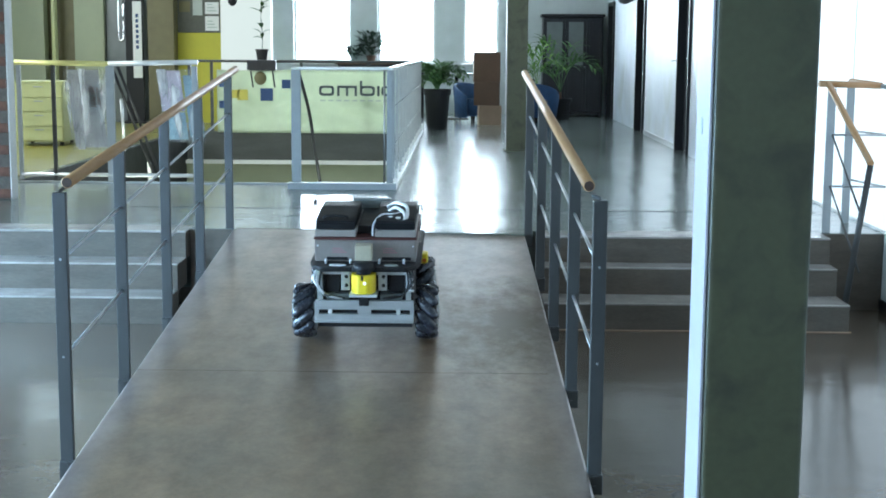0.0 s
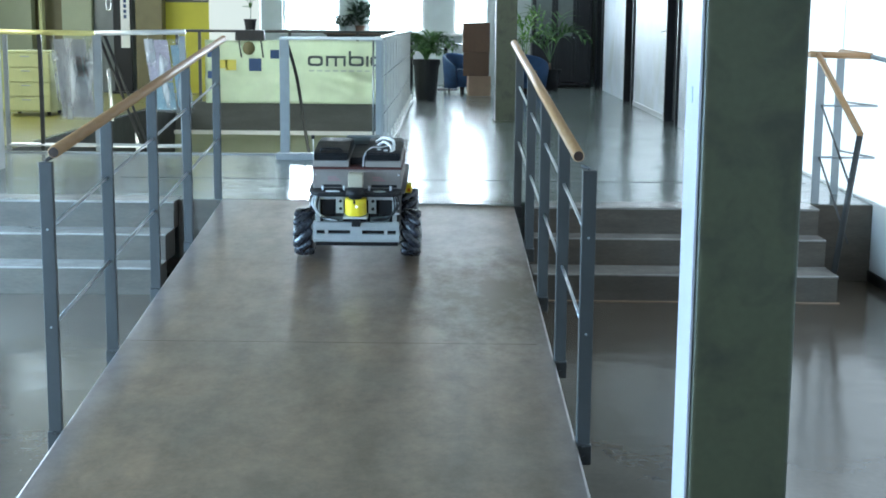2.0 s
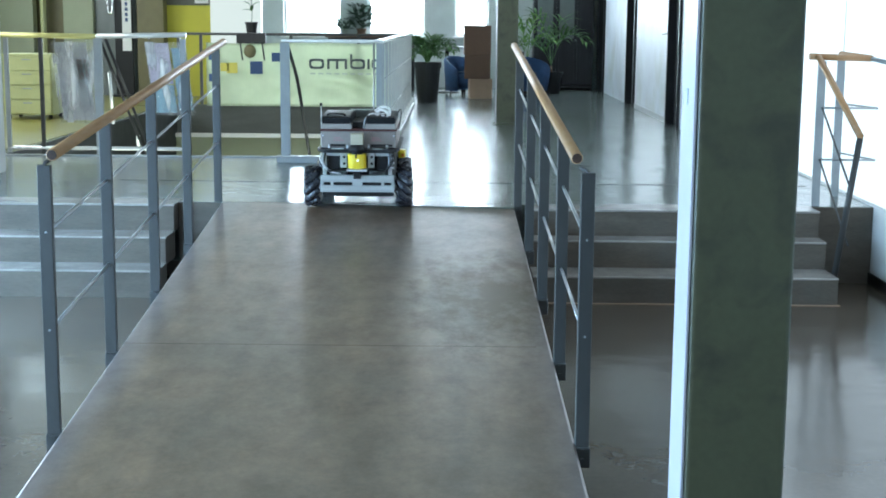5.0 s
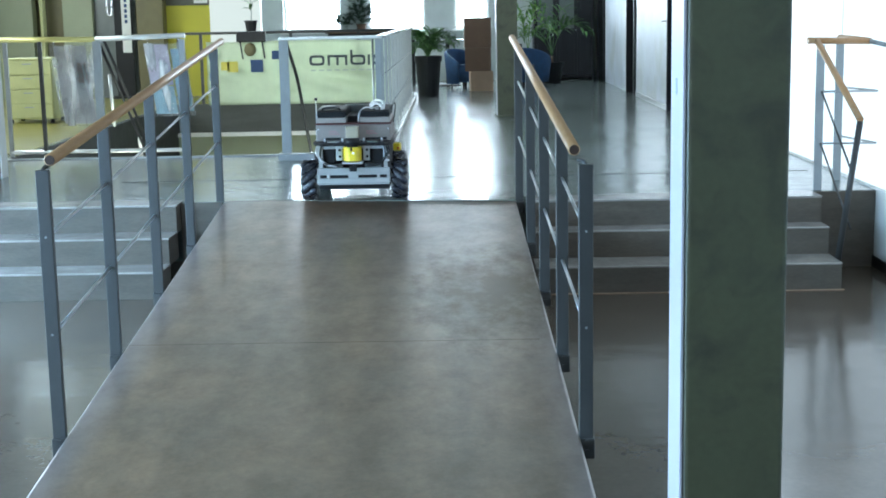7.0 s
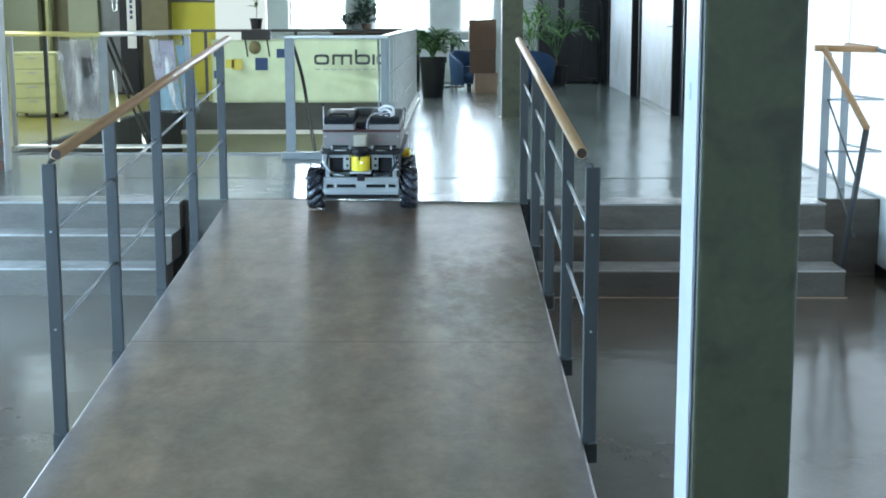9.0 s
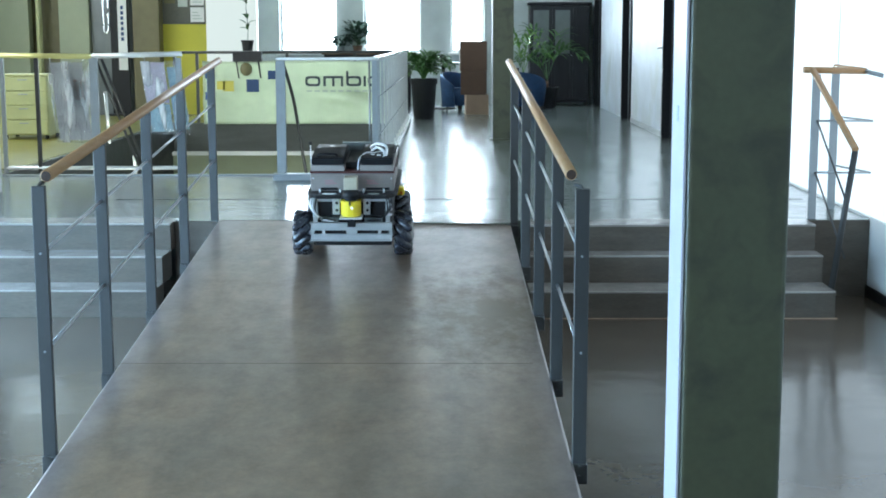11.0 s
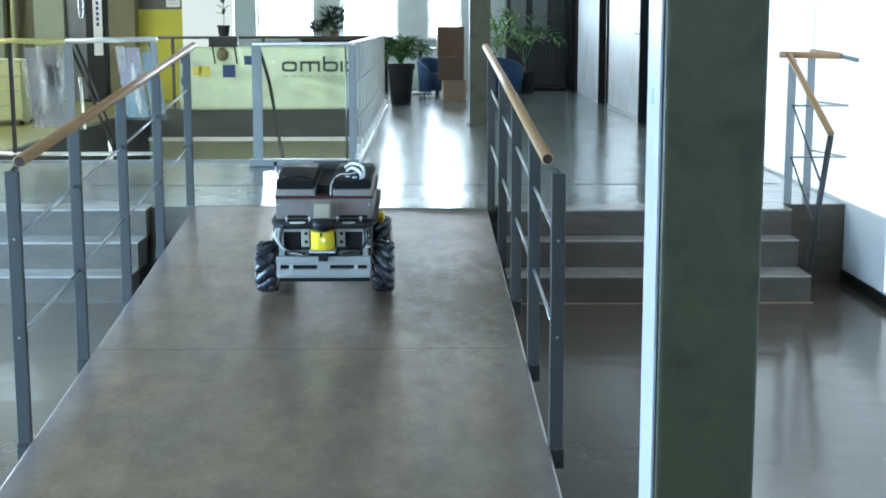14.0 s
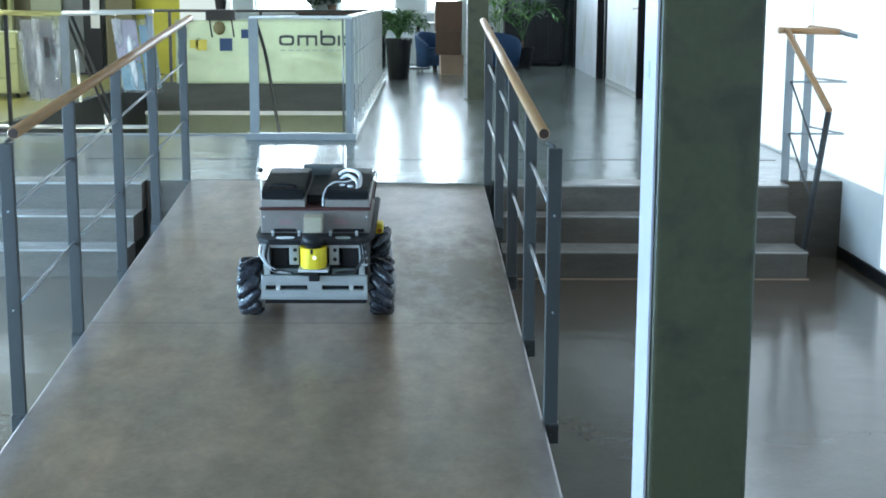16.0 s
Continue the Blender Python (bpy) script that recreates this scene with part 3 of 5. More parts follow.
# a brightly lit white wall, drawn as panels with a glow of their own
def glowing_wall():
    th = empty("window_4", "wide white wall, its glare made by glowing panels", "window", kind="structure")
    ys = [-3.5, -2.1, -0.75, 0.9, 2.5, 4.0, 5.55]
    for a, b in zip(ys, ys[1:]):
        block("pane", (RIGHT + 0.006, RIGHT + 0.016, a + 0.012, b - 0.012, 0.08 if a < -0.8 else 0.50, 3.2), M["panel_glow"], th, 0)
        block("mullion", (RIGHT + 0.004, RIGHT + 0.06, b - 0.012, b + 0.012, 0.06, 3.2), M["white"], th, 0.002)
    # left without glow, for the shade on the wall beside the slab
    block("sill", (RIGHT + 0.0, RIGHT + 0.14, -0.75, 5.55, 0.06, 0.495), M["white"], th, 0.003)


glowing_wall()


def door(name, y0, y1):
    th = empty(name, "dark doorway with black steel frame in the corridor", "door", kind="structure")
    bm = bmesh.new()
    box(bm, CW - 0.03, CW + 0.12, y0, y0 + 0.06, UP, UP + 1.88, 0.004)
    box(bm, CW - 0.03, CW + 0.12, y1 - 0.06, y1, UP, UP + 1.88, 0.004)
    box(bm, CW - 0.03, CW + 0.12, y0 + 0.06, y1 - 0.06, UP + 1.82, UP + 1.88, 0.004)
    part("door_frame", bm, M["black"], th)
    leaf = block("door_leaf", (CW + 0.06, CW + 0.10, y0 + 0.065, y1 - 0.065, UP + 0.01, UP + 1.815), M["dark"], th, 0.003)
    bm = bmesh.new()
    tube(bm, (CW + 0.06, y0 + 0.14, UP + 1.03), (CW + 0.0, y0 + 0.14, UP + 1.03), 0.009, 8)
    tube(bm, (CW + 0.0, y0 + 0.135, UP + 1.03), (CW + 0.0, y0 + 0.26, UP + 1.03), 0.009, 8)
    part("door_handle", bm, M["chrome"], leaf)


def wall_lever(y, z):
    """A pale lever handle on a round rose, on the panel beside the doorway."""
    th = empty("door_lever", "pale lever handle on the grey corridor panel", "door handle", "", (CW, y, z))
    part("rose", tube(bmesh.new(), (0, 0, 0), (-0.012, 0, 0), 0.030, 16), M["fence"], th)
    bm = bmesh.new()
    path_tube(bm, [(-0.012, 0, 0), (-0.05, 0.005, 0), (-0.058, 0.04, -0.002), (-0.058, 0.12, -0.006)], 0.010, 8)
    part("lever", bm, M["rail_white"], th)


wall_lever(7.17, 1.48)

for k, (a, b) in enumerate(DOORS):
    door(f"door_{k + 1}", a, b)

# partition on the far left
structure("wall_partition_yellow", (-2.80, -2.16, PY, PY + 0.15, UP, PTOP), M["yellow"], "bright yellow-green painted wall")
# a white wall panel; its brightness comes from an added glow
structure("window_blind", (-2.16, -1.42, PY - 0.02, PY + 0.15, UP, PTOP), M["blind"], "white wall panel made to glow for its glare")
structure("pillar_brown", (-3.19, -2.80, PY - 0.25, PY + 0.15, UP, PTOP), M["olive"], "olive-brown pillar", 0.01)
structure("wall_partition_door", (-3.86, -3.19, PY, PY + 0.08, UP, PTOP), M["pane_grey"], "grey-green glazed door panel")
structure("wall_partition_cream", (-4.30, -3.86, PY - 0.10, PY + 0.1, UP, PTOP), M["cream"], "cream wall panel", 0.01)
structure("wall_partition_recess", (-4.82, -4.30, PY + 0.25, PY + 0.35, UP, PTOP), M["olive"], "dark olive recess between the panels")
structure("trim_post", (-4.65, -4.60, PY - 0.05, PY + 0.1, UP, PTOP), M["cream_yellow"], "slim cream post", 0.006)
structure("wall_partition_side", (-5.35, -4.74, PY - 0.10, PY + 0.1, UP, PTOP), M["cream"], "cream wall panel", 0.01)
structure("wall_partition_rest", (LEFT, -5.36, PY, PY + 0.1, UP, PTOP), M["olive"], "dark olive wall")



def glow_band():
    """Glowing band out of view over the partition, added to brighten the left side."""
    th = empty("window_5", "glowing band out of view over the partition, added for light on the left", "window", kind="structure")
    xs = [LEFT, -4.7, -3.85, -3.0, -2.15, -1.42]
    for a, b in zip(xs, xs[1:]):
        block("pane", (a + 0.03, b - 0.03, PY + 0.06, PY + 0.07, PTOP + 0.06, CEIL - 0.08), M["band_glow"], th, 0)
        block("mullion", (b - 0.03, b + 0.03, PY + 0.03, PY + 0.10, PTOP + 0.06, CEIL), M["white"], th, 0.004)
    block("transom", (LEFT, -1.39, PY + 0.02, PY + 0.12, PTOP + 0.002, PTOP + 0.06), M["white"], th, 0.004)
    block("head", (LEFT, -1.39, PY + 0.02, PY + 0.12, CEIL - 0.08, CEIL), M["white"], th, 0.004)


glow_band()


# ---- columns ----
def column(x0, y0, w, d, z0, label):
    """A square steel column with rounded arrises and a pale strip painting daylight on one side."""
    th = empty("steel_column", label, "column", "steel columns", (x0, y0, z0))
    h = CEIL - z0
    bm = bmesh.new()
    box(bm, 0, w, 0, d, 0, h, 0.010, 0, 3)
    part("shaft", bm, M["green"], th)
    # daylight on the left side, put into the colour of a thin strip
    side_strip = block("lit_side_strip", (-0.006, -0.0008, 0.004, d - 0.004, 0.016, h), M["lit_side"], th, 0.001, "pale grey strip that paints the daylit side")
    for z in (0.45, 1.45, 2.2):
        block("clip", (-0.0075, -0.0062, 0.07, 0.09, z, z + 0.03), M["paleink"], side_strip, 0.001)
    block("base_plate", (-0.03, w + 0.03, -0.03, d + 0.03, 0.0, 0.015), M["green"], th, 0.002)
    return th


column(1.892, -6.0, 0.190, 0.150, 0.0, "green-grey painted steel column, its side lit by daylight")
column(1.893, 6.727, 0.225, 0.22, UP, "green-grey painted steel column on the raised floor")


# ---- ramp railings ----
def bar_post(name, parent, x, y, z0, z1, foot_side, w=0.048, d=0.022, material=None):
    bm = bmesh.new()
    box(bm, x - w / 2, x + w / 2, y - d / 2, y + d / 2, z0, z1, 0.003)
    p = part(name, bm, material or M["post"], parent)
    if foot_side:
        bm = bmesh.new()
        box(bm, x - w / 2 - 0.002, x + w / 2 + 0.004, y - d / 2 - 0.012, y + d / 2 + 0.012, z0 - 0.01, z0 + 0.062, 0.004)
        for dz in (0.02, 0.055):
            tube(bm, (x, y - d / 2 - 0.02, z0 + dz), (x, y - d / 2 - 0.012, z0 + dz), 0.006, 6)
        part("foot_bracket", bm, M["post"], p)
    return p


def ramp_railing(side, ys, rail_ys, off, rail_off, heights, depth, label):
    """Flat bar posts on the side of the ramp, two rods and a round handrail that overhangs the lowest post."""
    th = empty("ramp_railing", label, "railing", "ramp railings")
    edge = left_edge if side < 0 else right_edge
    top, rods, rail = heights
    for y in ys:
        x, g = edge(y) + off, ramp_z(y)
        p = bar_post("post", th, x, y, g - 0.07, g + top, True, 0.048, depth)
        bm = bmesh.new()
        path_tube(bm, [(x, y, g + top - 0.008), (x - side * 0.004, y + 0.004, g + top + 0.006), (edge(y) + rail_off, y + 0.02, g + rail - 0.012)], 0.007, 8)
        part("rail_bracket", bm, M["post"], p)
        for f in rods:
            part("screw", tube(bmesh.new(), (x, y - depth / 2 - 0.005, g + f), (x, y - depth / 2 + 0.001, g + f), 0.0045, 6), M["fence"], p)
    for f in rods:
        for a, b in zip(ys, ys[1:]):
            bm = bmesh.new()
            tube(bm, (edge(a) + off, a + depth / 2, ramp_z(a) + f), (edge(b) + off, b - depth / 2, ramp_z(b) + f), 0.0065, 8)
            part("cross_rod", bm, M["rod"], th)
    a, b = rail_ys
    ea, eb = Vector((edge(a) + rail_off, a, ramp_z(a) + rail)), Vector((edge(b) + rail_off, b, UP + rail + min(b, 0) * SLOPE))
    d = (ea - eb).normalized()
    bm = bmesh.new()
    tube(bm, ea - d * 0.004, eb, 0.021, 24)
    tube(bm, ea, ea - d * 0.004, 0.0175, 24, 0.021)
    part("handrail", bm, M["wood"], th, "round beech handrail")
    part("rail_end", tube(bmesh.new(), ea + d * 0.0005, ea + d * 0.002, 0.0172, 24), M["endgrain"], th, "dark end grain")
    return th


ramp_railing(-1, [-3.806, -2.906, -1.976, -1.046, 0.014], (-3.83, 0.10), -0.024, 0.010, (0.947, (0.714, 0.368), 0.985), 0.022,
             "grey steel railing with round beech handrail, open side of the ramp")
ramp_railing(1, [-3.87, -2.98, -2.05, -1.12, -0.08], (-3.74, 0.14), 0.022, -0.003, (0.948, (0.72, 0.385), 0.972), 0.038,
             "grey steel railing with round beech handrail beside the steps")


# ---- railing of the right-hand steps ----
def stair_railing():
    th = empty("stair_railing", "grey steel stair railing with beech handrail returning to the wall", "railing")
    # paler steel on these two posts puts the wash of glare into their colour
    bar_post("post", th, 3.70, 0.075, UP - 0.02, 1.375, False, 0.05, 0.02, M["fence"])
    bar_post("post", th, 3.95, 0.56, UP - 0.02, 1.375, False, 0.05, 0.02, M["fence"])
    bm = bmesh.new()
    tube(bm, (3.668, -0.55, 0.13), (3.735, -0.69, 0.965), 0.024, 4)
    part("post", bm, M["post"], th)
    bm = bmesh.new()
    tube(bm, (3.735, -0.695, 0.975), (3.655, 0.0, 1.405), 0.020, 16)
    part("handrail", bm, M["wood"], th, "sloping beech handrail")
    bm = bmesh.new()
    tube(bm, (3.60, 0.0, 1.405), (3.98, 0.03, 1.395), 0.020, 16)
    part("handrail", bm, M["wood"], th)
    bm = bmesh.new()
    tube(bm, (3.93, 0.50, 1.41), (3.99, 0.05, 1.395), 0.020, 16)
    part("handrail", bm, M["wood"], th)
    bm = bmesh.new()
    tube(bm, (3.98, 0.03, 1.395), (4.06, -0.10, 1.37), 0.014, 10)
    part("wall_stub", bm, M["fence"], th)
    for z in (0.77, 1.09):
        bm = bmesh.new()
        tube(bm, (3.71, 0.07, z), (4.05, 0.05, z), 0.0065, 8)
        tube(bm, (3.96, 0.55, z), (4.05, 0.06, z), 0.0065, 8)
        part("cross_rod", bm, M["rod"], th)
        bm = bmesh.new()
        tube(bm, (3.71, 0.06, z), (3.72, -0.62, z - 0.43), 0.0065, 8)
        part("cross_rod", bm, M["post"], th)


stair_railing()
structure("curb_stairwell", (0.03, 0.90, 2.40, 2.50, UP, UP + 0.055), M["fence"], "pale grey kerb round the stairwell", 0.006)
structure("curb_stairwell_side", (0.80, 0.90, 2.503, 10.0, UP, UP + 0.045), M["rail_white"], "white kerb along the stairwell", 0.006)
structure("nosing", (hx0, 0.03, hy0 - 0.05, hy0 + 0.003, UP - 0.02, UP + 0.012), M["fence"], "pale metal nosing at the head of the stairs", 0.003)


# ---- stairwell railings ----
def well_railing():
    th = empty("stairwell_railing", "pale grey steel railing with flat top rail round the stairwell", "railing", "stairwell railings")
    for x in (0.10, 0.845):
        bar_post("post", th, x, 2.45, UP + 0.05, 1.425, False, 0.075 if x < 0.5 else 0.05, 0.03, M["fence"])
    y = 2.95
    while y < 10.0:
        bar_post("post", th, 0.845, y, UP + 0.04, 1.425, False, 0.028, 0.016, M["fence"])
        bm = bmesh.new()
        box(bm, 0.862, 0.882, y - 0.015, y + 0.015, UP + 0.045, UP + 0.125, 0.004)
        part("foot_bracket", bm, M["rail_white"], th, "white foot bracket")
        y += 0.62
    bm = bmesh.new()
    box(bm, 0.07, 0.875, 2.425, 2.475, 1.425, 1.452, 0.006)
    part("top_rail", bm, M["rail_white"], th, "pale flat top rail")
    bm = bmesh.new()
    box(bm, 0.815, 0.875, 2.478, 10.0, 1.425, 1.452, 0.006)
    part("top_rail", bm, M["rail_white"], th, "pale flat top rail")
    for z in (0.80, 1.12):
        bm = bmesh.new()
        tube(bm, (0.845, 2.47, z), (0.845, 9.95, z), 0.006, 6)
        part("cross_rod", bm, M["rod"], th)
    bm = bmesh.new()
    tube(bm, (0.80, 2.46, UP + 0.05), (0.80, 2.46, 1.425), 0.008, 8)
    part("thin_bar", bm, M["rod"], th)
    bm = bmesh.new()
    path_tube(bm, [(0.115, 2.47, 1.42), (0.15, 2.85, 1.12), (0.165, 3.2, 0.75), (0.19, 3.5, 0.35), (0.2, 3.8, 0.0)], 0.014)
    part("stair_handrail", bm, M["darkwood"], th, "dark handrail that descends with the stairs")


def left_railing():
    th = empty("stairwell_railing", "steel railing with pale lacquered top rail at the stairhead", "railing", "stairwell railings")
    y = 3.10
    for x, w in ((-2.31, 0.034), (-2.02, 0.032), (-1.54, 0.07), (-0.83, 0.045)):
        bar_post("post", th, x, y, UP - 0.05, 1.44, False, w, 0.03, M["post"] if x == -2.02 else M["fence"])
    # same rail as the white half; the yellow light on it is painted
    bm = bmesh.new()
    tube(bm, (-2.36, y, 1.462), (-1.56, y, 1.452), 0.022, 14)
    part("top_rail", bm, M["rail_yellow_lit"], th, "top rail with the yellow light put into its colour")
    bm = bmesh.new()
    tube(bm, (-1.55, y, 1.455), (-0.80, y, 1.472), 0.022, 14)
    part("top_rail", bm, M["rail_white"], th, "pale top rail")
    bm = bmesh.new()
    tube(bm, (-2.31, y, UP + 0.04), (-0.85, y, UP + 0.04), 0.017, 10)
    part("bottom_rail", bm, M["rail_white"], th, "pale lacquered bottom rail")
    bm = bmesh.new()
    for dx in (0.0, 0.05):
        tube(bm, (-1.53 + dx, y + 0.03, 1.43), (-1.53 + dx * 1.2, 4.9, 0.18), 0.013, 8)
    part("stair_handrail", bm, M["darkwood"], th, "dark handrail that descends with the stairs")
    # white tubes draw the bright glare along the glass edges
    part("glass_glare", tube(bmesh.new(), (-1.50, 3.3, 1.15), (-1.53, 3.5, 0.70), 0.014, 8), M["rail_white"], th)
    part("glass_glare", tube(bmesh.new(), (-1.57, 4.6, 0.50), (-1.60, 4.75, 0.30), 0.020, 8), M["rail_white"], th)


def far_railing():
    th = empty("stairwell_railing", "steel railing with thin top rail behind the stairwell", "railing", "stairwell railings")
    for x in (-2.25, -1.95, -0.75, 0.15, 0.8):
        bar_post("post", th, x, 10.03, UP, 1.40, False, 0.04, 0.03, M["post"])
    bm = bmesh.new()
    tube(bm, (-2.3, 10.03, 1.41), (0.86, 10.03, 1.41), 0.018, 10)
    part("top_rail", bm, M["post"], th)


well_railing()
left_railing()
far_railing()


def flight():
    th = empty("stairs_down", "grey concrete flight going down into the stairwell", "stairs", kind="structure")
    for k in range(12):
        block("tread", (-0.80, 0.03, hy0 + 0.005 + 0.28 * k, hy0 + 0.30 + 0.28 * k, UP - 0.30 - 0.17 * k, UP - 0.17 - 0.17 * k), M["step"], th, 0.005)


flight()


# ---- the robot: origin on the ground midway between its front wheels, front towards -y ----
WHEEL_R, WHEEL_W, BASE_L, TRACK = 0.127, 0.105, 0.54, 0.279


def roller_mesh():
    """One barrel roller of a mecanum wheel; they stand at 45 degrees round the rim."""
    roller = bmesh.new()
    n, m = 9, 10
    rings = []
    half = 0.066
    for i in range(n):
        u = -1 + 2 * i / (n - 1)
        r = 0.0275 * (1 - 0.42 * u * u) if abs(u) < 0.99 else 0.008
        rings.append([roller.verts.new((u * half, r * math.cos(a), r * math.sin(a))) for a in [2 * math.pi * k / m for k in range(m)]])
    for a, b in zip(rings, rings[1:]):
        for k in range(m):
            f = roller.faces.new((a[k], a[(k + 1) % m], b[(k + 1) % m], b[k]))
            f.smooth = True
    roller.faces.new(rings[0][::-1]), roller.faces.new(rings[-1])
    bmesh.ops.recalc_face_normals(roller, faces=roller.faces[:])
    me = bpy.data.meshes.new("roller")
    roller.to_mesh(me)
    roller.free()
    me.materials.append(M["rubber"])
    return me


ROLLER = roller_mesh()


def mecanum_wheel(parent, x, y, sign):
    """The wheel turns about its x axis; its rollers lean by 45 degrees."""
    hub = bmesh.new()
    w = WHEEL_W / 2
    tube(hub, (-w + 0.012, 0, 0), (w - 0.012, 0, 0), 0.074, 24)
    for s in (-1, 1):
        tube(hub, (s * (w - 0.002), 0, 0), (s * (w - 0.010), 0, 0), 0.094, 24)
        tube(hub, (s * (w + 0.004), 0, 0), (s * (w - 0.004), 0, 0), 0.030, 16)
        for k in range(6):
            a = 2 * math.pi * k / 6
            tube(hub, (s * (w + 0.003), 0.06 * math.cos(a), 0.06 * math.sin(a)), (s * (w - 0.004), 0.06 * math.cos(a), 0.06 * math.sin(a)), 0.007, 6)
    ob = part("wheel", hub, M["alu"], parent)
    ob.matrix_basis = pose(x, y, WHEEL_R)
    count = 11
    for k in range(count):
        a = 360 * k / count
        r = new("roller", ROLLER)
        r.parent = ob
        r.matrix_basis = pose(0, 0, 0, a, 0, 0) @ pose(0, 0, WHEEL_R - 0.028) @ pose(0, 0, 0, 0, 0, 45 * sign)
    return ob


def robot():
    th = empty("wheeled_robot", "four-wheeled robot with mecanum wheels, black boxes and yellow scanner", "robot")
    wheels = []
    for y in (0.0, BASE_L):
        for sx in (-1, 1):
            wheels.append(mecanum_wheel(th, sx * (TRACK if y < 0.1 else TRACK - 0.028), y, (-1 if sx > 0 else 1) * (1 if y < 0.1 else -1)))
    # chassis
    bm = bmesh.new()
    box(bm, -0.215, 0.215, -0.09, BASE_L + 0.13, 0.075, 0.10, 0.004)
    for sx in (-1, 1):
        box(bm, sx * 0.195 - 0.018, sx * 0.195 + 0.018, -0.10, BASE_L + 0.13, 0.10, 0.345, 0.004)
    box(bm, -0.177, 0.177, 0.03, BASE_L + 0.1, 0.102, 0.34, 0.004)
    part("chassis", bm, M["black"], th)
    # front panel with two long slots
    bm = bmesh.new()
    Y0, Y1 = -0.135, -0.112
    W = 0.222
    z0, z1 = 0.112, 0.210
    s0, s1 = 0.148, 0.168
    box(bm, -W, W, Y0, Y1, z0, s0, 0.003)
    box(bm, -W, W, Y0, Y1, s1, z1, 0.003)
    for a, b in ((-W, -0.205), (-0.03, 0.03), (0.205, W)):
        box(bm, a, b, Y0 + 0.0005, Y1 - 0.0005, s0 - 0.002, s1 + 0.002)
    panel = part("front_panel", bm, M["alu"], th, "brushed aluminium front panel with two slots")
    for a, b in ((-0.162, -0.144), (0.144, 0.162)):
        block("clip", (a, b, Y0 + 0.002, Y1 + 0.01, s0 - 0.004, s1 + 0.004), M["rail_white"], panel, 0.002)
    block("lower_lip", (-W, W, Y0 - 0.008, Y0 - 0.0005, z0 - 0.003, z0 + 0.007), M["alu"], panel, 0.002)
    block("slot_backing", (-0.21, 0.21, Y1 + 0.002, Y1 + 0.03, s0 - 0.02, s1 + 0.02), M["black"], panel, 0.002)
    # recessed electronics behind the scanner
    for sx in (-1, 1):
        bm = bmesh.new()
        px = sx * 0.083
        box(bm, px - 0.020, px + 0.020, -0.125, -0.115, 0.255, 0.345, 0.003)
        br = part("bracket_plate", bm, M["alu"], th, "aluminium plate with round holes")
        for dz in (0.28, 0.32):
            bm = bmesh.new()
            tube(bm, (px + 0.004, -0.1275, dz), (px + 0.004, -0.1245, dz), 0.0085, 12)
            part("hole", bm, M["black"], br)
        block("drive_unit", (sx * 0.145 - 0.034, sx * 0.145 + 0.034, -0.085, 0.028, 0.235, 0.34), M["black"], th, 0.006)
        bm = bmesh.new()
        box(bm, sx * 0.198 - 0.012, sx * 0.198 + 0.012, -0.118, -0.104, 0.205, 0.345, 0.003)
        part("upright", bm, M["alu"], th)
        block("motor_cover", (sx * 0.12 - 0.05, sx * 0.12 + 0.05, -0.10, -0.02, 0.205, 0.232), M["pane_grey"], th, 0.005)
    block("cross_bar", (-0.186, 0.186, -0.112, -0.10, 0.325, 0.343), M["alu"], th, 0.002)
    # scanner: yellow drum with a dark window under a black cap
    bm = bmesh.new()
    prism(bm, [(-0.054, -0.11), (-0.054, -0.165), (-0.040, -0.190), (-0.018, -0.203), (0.018, -0.203), (0.040, -0.190), (0.054, -0.165), (0.054, -0.11)], "z", 0.256, 0.342)
    bmesh.ops.bevel(bm, geom=bm.edges[:], offset=0.004, segments=2, affect="EDGES")
    sc = part("scanner", bm, M["yplastic"], th, "bright yellow laser scanner housing")
    bm = bmesh.new()
    tube(bm, (0, -0.155, 0.342), (0, -0.155, 0.356), 0.034, 20)
    tube(bm, (0, -0.150, 0.356), (0, -0.150, 0.392), 0.052, 20, 0.044)
    part("scanner_cap", bm, M["black"], sc, "black scanner cap", True)
    # bright round dot, drawn with a small glow
    bm = bmesh.new()
    tube(bm, (0.008, -0.206, 0.308), (0.008, -0.201, 0.308), 0.008, 12)
    part("round_dot", bm, M["dot_glow"], sc, "small round glowing white dot")
    bm = bmesh.new()
    box(bm, -0.008, 0.002, -0.206, -0.200, 0.322, 0.343, 0.002)
    part("slot_mark", bm, M["black"], sc)
    bm = bmesh.new()
    box(bm, -0.062, 0.062, -0.19, -0.10, 0.240, 0.252, 0.003)
    part("scanner_shelf", bm, M["silver"], sc)
    bm = bmesh.new()
    box(bm, -0.022, 0.022, -0.15, -0.115, 0.190, 0.239, 0.003)
    part("connector", bm, M["black"], sc)
    block("beige_module", (-0.04, 0.036, -0.135, -0.065, 0.393, 0.462), M["beige"], th, 0.005, "beige plastic module on the deck")
    # black deck plate with rounded front corners
    bm = bmesh.new()
    prism(bm, [(-0.25, BASE_L + 0.12), (-0.25, -0.03), (-0.235, -0.10), (-0.19, -0.15), (0.19, -0.15), (0.235, -0.10), (0.25, -0.03), (0.25, BASE_L + 0.12)], "z", 0.346, 0.366)
    bmesh.ops.bevel(bm, geom=bm.edges[:], offset=0.005, segments=2, affect="EDGES")
    part("deck", bm, M["black"], th, "black deck plate with rounded corners")
    for sx, w in ((-1, 0.038), (1, 0.032)):
        bm = bmesh.new()
